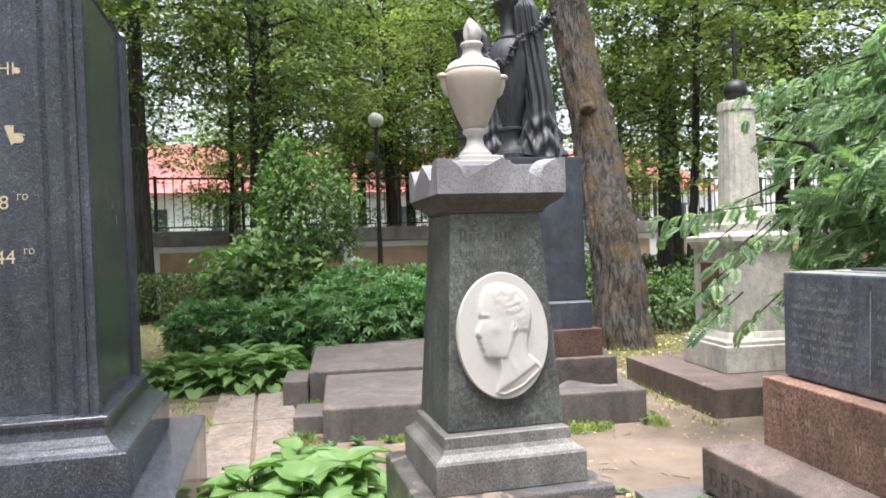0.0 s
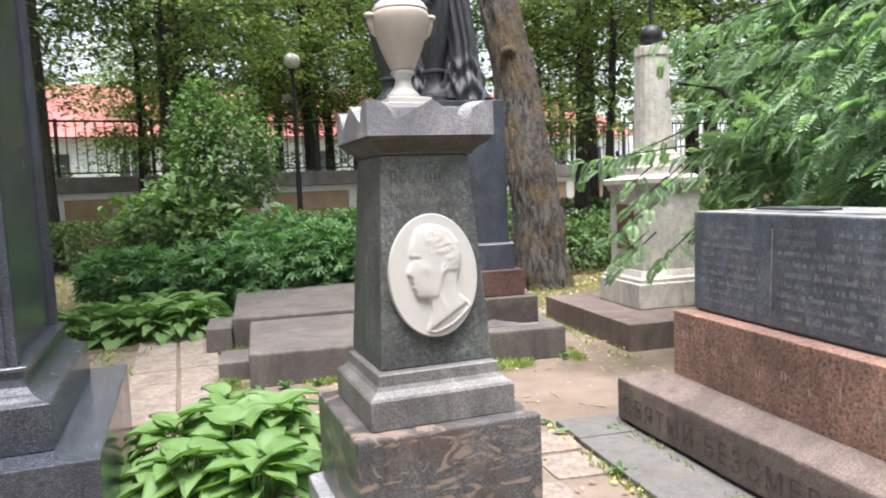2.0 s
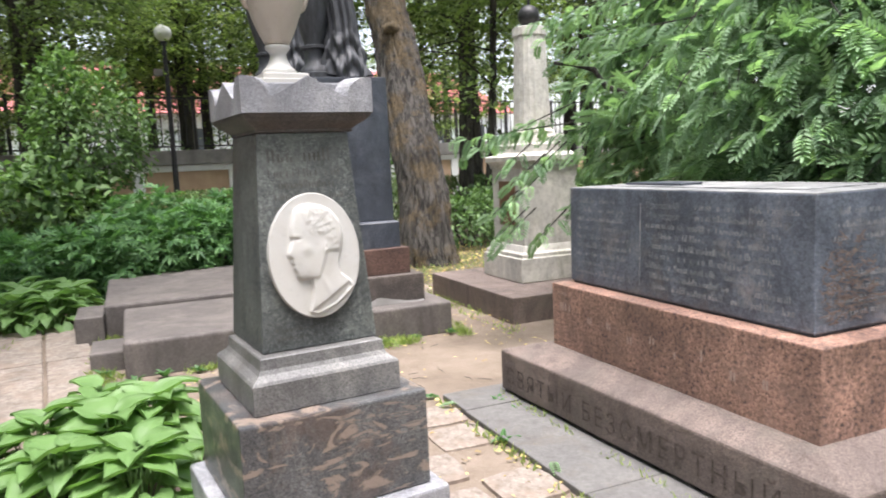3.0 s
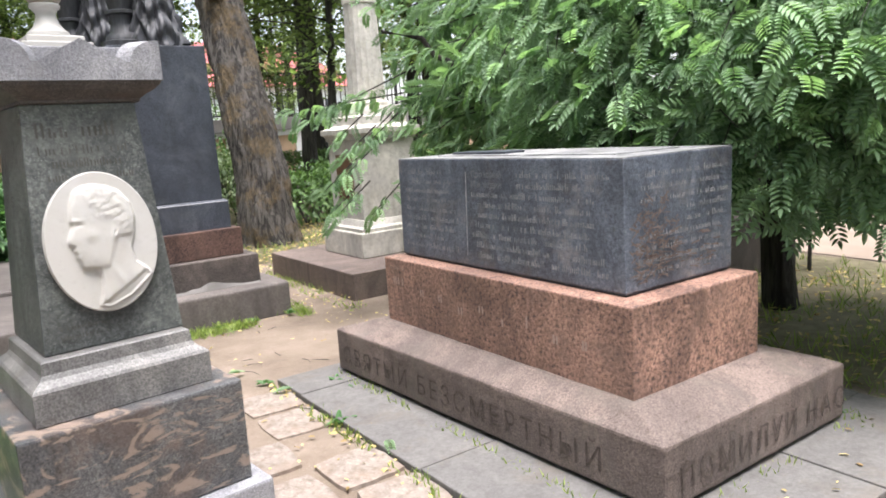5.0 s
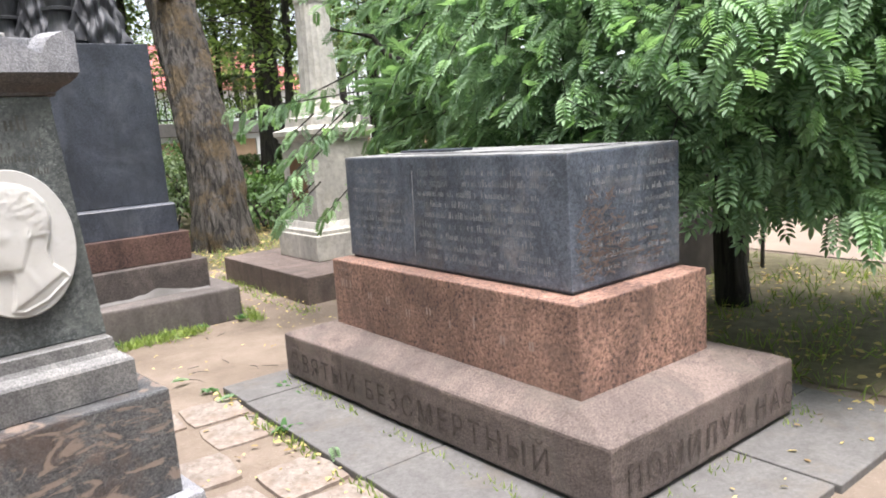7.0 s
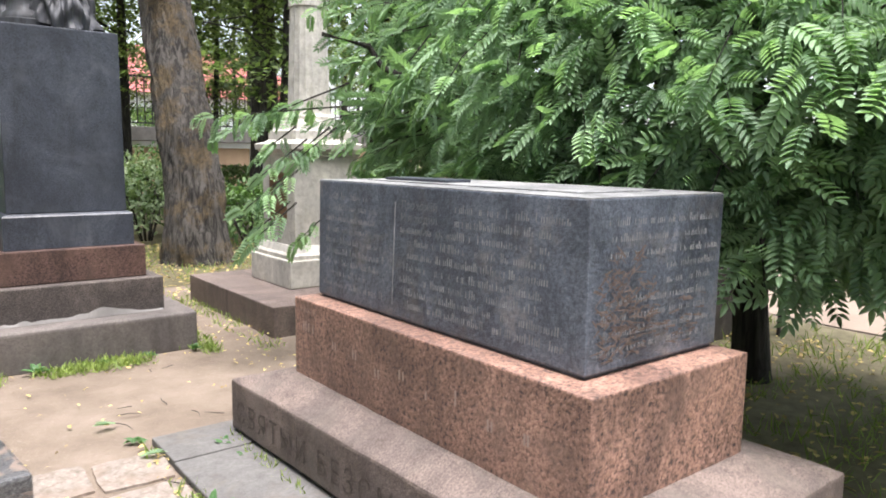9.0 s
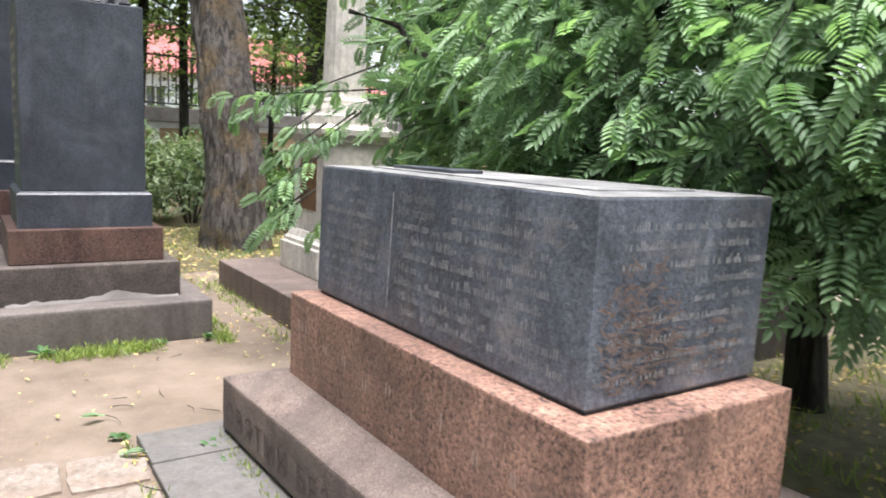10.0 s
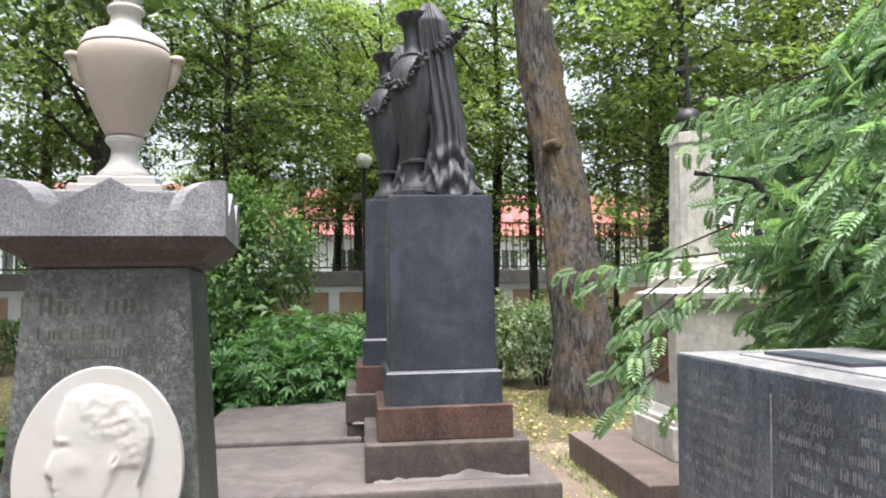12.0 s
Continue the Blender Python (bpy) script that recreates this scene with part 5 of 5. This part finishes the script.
def hosta(x, y, n, spread, tall, seed):
    r = random.Random(seed)
    th = thing("hosta", pose(x, y, 0), "hosta clump with broad pale green heart-shaped leaves", "plant", "hosta plants")
    for k in range(n):
        a = k * 2.4 + r.uniform(-0.3, 0.3)
        ring = (k + 0.5) / n
        d = spread * (0.12 + 0.75 * ring)
        z = tall * (1.05 - 0.82 * ring) + r.uniform(-0.03, 0.03)
        c, s = math.cos(a), math.sin(a)
        lf = new("leaf", hosta_meshes[r.randrange(4)])
        lf.parent = th
        lf.matrix_basis = pose(d * c, d * s, z, r.uniform(-15, 15), -18 + 52 * ring + r.uniform(-10, 10), math.degrees(a) + r.uniform(-20, 20)) @ Matrix.Diagonal((*[r.uniform(0.8, 1.2)] * 3, 1))
        foot = Vector((d * 0.25 * c, d * 0.25 * s, 0))
        st = new("stalk", stalk_mesh)
        st.parent = th
        v = Vector((d * c, d * s, z)) - foot
        st.matrix_basis = Matrix.Translation(foot) @ v.to_track_quat("Z", "Y").to_matrix().to_4x4() @ Matrix.Diagonal((1, 1, v.length, 1))
    return th


for k, (x, y) in enumerate(((-0.2, 3.35), (0.12, 3.2), (0.02, 3.7), (-0.3, 3.85), (-0.05, 4.15), (0.2, 3.9))):
    hosta(x, y, 34, 0.28, 0.31, 200 + k)
for k, (x, y) in enumerate(((-1.3, 8.0), (-0.95, 7.95), (-0.6, 7.95), (-0.45, 8.3), (-0.85, 8.4), (-1.25, 8.5), (-1.6, 8.3), (-1.0, 8.85), (-0.55, 8.8), (-1.75, 8.0))):
    hosta(x, y, 24, 0.3, 0.33, 230 + k)


# grass, weeds and fallen leaves
def grass(name, boxes, height, label, seed):
    r = np.random.RandomState(seed)
    p = np.concatenate([np.stack([r.uniform(x0, x1, n), r.uniform(y0, y1, n), np.full(n, 0.0)], axis=1) for x0, x1, y0, y1, n in boxes])
    p[:, 1] -= np.abs(r.normal(size=len(p))) * 0.03
    patchy = lumps(p, 2.3, seed) + 0.25 * r.rand(len(p))
    p = p[patchy > 0.02]
    ah = r.normal(size=p.shape) * 0.6 + np.array((0, 0, 1.0))
    v = np.array([(0, -0.0035, 0), (0, 0.0035, 0), (0.55, 0.0028, 0.04), (0.55, -0.0028, 0.04), (1.0, 0, 0.2)])
    v = v * np.array((height, 1, height))
    f = np.array([(0, 1, 2), (0, 2, 3), (3, 2, 4)])
    ob = new(name, leaf_mesh(name, v, f, p, frames(ah, r.normal(size=p.shape)), 0.5 + 0.9 * r.rand(len(p)), GRASS_BLADE))
    return tagged(ob, label, "grass", kind="stuff")


grass("grass_tufts", [(0.0, 2.75, 5.36, 5.57, 4200), (-0.22, 0.05, 5.35, 7.6, 2200), (2.66, 2.8, 5.5, 6.6, 500), (-1.4, -0.9, 5.2, 7.9, 900), (2.05, 2.2, 3.55, 3.8, 260), (1.78, 1.86, 1.2, 3.9, 500), (3.5, 3.75, 1.5, 1.7, 200), (3.0, 3.25, 5.2, 7.4, 500), (0.3, 0.45, 3.0, 4.6, 300), (3.53, 3.62, 1.4, 1.9, 160), (2.165, 2.2, 1.6, 3.8, 600), (2.3, 3.5, 1.46, 1.49, 200)], 0.05, "short bright grass and weeds along the stones", 301)
grass("rough_grass", [(3.95, 6.9, -0.8, 5.4, 9000), (2.7, 6.5, 7.0, 11.5, 4000), (-6, -1.9, 8.2, 15, 5000)], 0.09, "thin shaded grass among litter", 302)


def fallen(name, boxes, label, seed, size=1.0):
    r = np.random.RandomState(seed)
    p = np.concatenate([np.stack([r.uniform(x0, x1, n), r.uniform(y0, y1, n), np.full(n, z)], axis=1) for x0, x1, y0, y1, n, z in boxes])
    ah = r.normal(size=p.shape) * np.array((1, 1, 0.12))
    up = np.array((0, 0, 1.0)) + r.normal(size=p.shape) * 0.25
    ob = new(name, leaf_mesh(name, *blade(0.05, 0.028, 0.15, 0.1), p, frames(ah, up), size * (0.5 + 0.8 * r.rand(len(p))), DRY_LEAF))
    return tagged(ob, label, "leaves", kind="stuff")


fallen("fallen_leaves", [(1.0, 2.8, 1.0, 5.5, 170, 0.012), (2.7, 3.2, 4.0, 7.3, 160, 0.014), (1.76, 1.86, 1.2, 3.95, 70, 0.014), (2.25, 2.4, 1.6, 3.7, 5, 0.297), (2.3, 3.5, 1.5, 1.72, 3, 0.297), (0.4, 1.2, 4.4, 5.5, 50, 0.012), (1.9, 3.9, 1.12, 1.45, 30, 0.036)], "scattered dry leaves and twigs on the earth", 311, 0.62)
fallen("leaf_litter", [(2.7, 6.8, 7.2, 11.5, 2600, 0.03), (3.8, 6.6, -0.5, 5.3, 1500, 0.03), (-6, -1.5, 8.5, 15, 1200, 0.03)], "thick yellowed leaf litter under the trees", 312)
for x, y, a in ((1.66, 4.25, 20), (1.86, 3.72, 140), (1.9, 2.75, 250), (1.2, 4.6, 80)):
    ob = new("fallen_rowan_leaf", leaf_mesh("fallen_rowan_leaf", *ROWAN, np.zeros((1, 3)), np.eye(3)[None], np.array([0.5]), ROWAN_LEAF))
    ob.matrix_basis = pose(x, y, 0.04, 0, 0, a)
    tagged(ob, "fallen green rowan leaf lying on bare earth", "leaf", "fallen rowan leaves")

# the dark monument and the stake under the rowan
dm = thing("dark_monument", pose(6.15, 4.1, 0), "dark brown granite grave monument in the shade", "grave monument")
part("base", block(-0.75, 0.45, -0.7, 0.7, -0.03, 0.55, 0.012), BROWN_GRANITE, dm)
part("body", block(-0.62, 0.34, -0.58, 0.58, 0.552, 1.5, 0.01), BROWN_GRANITE, dm)
for k in range(3):
    part("pilaster", block(-0.6 + 0.4 * k, -0.48 + 0.4 * k, -0.62, -0.575, 0.552, 1.45, 0.006), BROWN_GRANITE, dm)
part("cornice", block(-0.7, 0.42, -0.66, 0.66, 1.502, 1.62, 0.02), BROWN_GRANITE, dm)
stake = new("wooden_stake", mesh_of("wooden_stake", tube([(6.45, 3.2, -0.05), (6.46, 3.2, 0.5), (6.5, 3.22, 1.3)], [0.018, 0.016, 0.012], 8), DARK_BARK))
tagged(stake, "thin dark sapling stem standing in the grass", "sapling")


# broad-leaved weeds against the stones
def weed(x, y, n, size, seed):
    r = random.Random(seed)
    th = thing("weed", pose(x, y, 0.0), "small green broad-leaved weed growing in the earth", "weed", "weeds")
    for k in range(n):
        a = k * 2.4 + r.uniform(-0.4, 0.4)
        m = pose(r.uniform(-0.02, 0.02), r.uniform(-0.02, 0.02), 0.005, 0, -r.uniform(15, 60), math.degrees(a))
        ln = size * r.uniform(0.6, 1.1)
        w = ln * 0.24
        bm = bmesh.new()
        rib = [bm.verts.new(v) for v in ((0, 0, 0), (ln * 0.45, 0, -0.004), (ln * 0.8, 0, -0.01), (ln, 0, -0.02))]
        for sy in (-1, 1):
            rim = [bm.verts.new(v) for v in ((ln * 0.4, sy * w, 0.008), (ln * 0.8, sy * w * 0.6, -0.003))]
            bm.faces.new((rib[0], rim[0], rib[1]))
            bm.faces.new((rib[1], rim[0], rim[1], rib[2]))
            bm.faces.new((rib[2], rim[1], rib[3]))
        part("leaf", bm, PEONY_LEAF, th, "", m)
    return th


for k, (x, y, n, size) in enumerate(((1.1, 5.47, 12, 0.07), (1.35, 5.5, 10, 0.06), (1.62, 5.5, 9, 0.09), (0.3, 5.45, 14, 0.08), (0.55, 5.48, 10, 0.07), (0.1, 5.4, 12, 0.08), (0.8, 5.5, 8, 0.05), (2.0, 5.5, 8, 0.06), (2.3, 5.52, 10, 0.05), (2.6, 5.5, 10, 0.06),
                                    (1.86, 3.15, 12, 0.07), (2.12, 3.7, 14, 0.07), (2.15, 3.5, 10, 0.06), (3.6, 1.55, 14, 0.06), (1.8, 4.0, 10, 0.05), (0.42, 3.3, 9, 0.08), (2.14, 2.6, 8, 0.04), (2.13, 2.2, 8, 0.04), (-0.1, 5.75, 12, 0.08), (-0.15, 6.5, 10, 0.07))):
    weed(x, y, n, size, 400 + k)
# twigs
for k in range(14):
    rt = random.Random(500 + k)
    x, y, a = rt.uniform(1.0, 2.7), rt.uniform(3.0, 5.3), rt.uniform(0, 6.28)
    ln = rt.uniform(0.06, 0.18)
    bm = tube([(0, 0, 0.004), (ln * 0.5, 0.01, 0.008), (ln, -0.005, 0.004)], [0.0025, 0.002, 0.0012], 5)
    tw = new("twig", mesh_of("twig", bm, DARK_BARK))
    tw.matrix_basis = pose(x, y, 0.004, 0, 0, math.degrees(a))
    tagged(tw, "thin dry dark twig lying on bare earth", "twig", "fallen twigs")
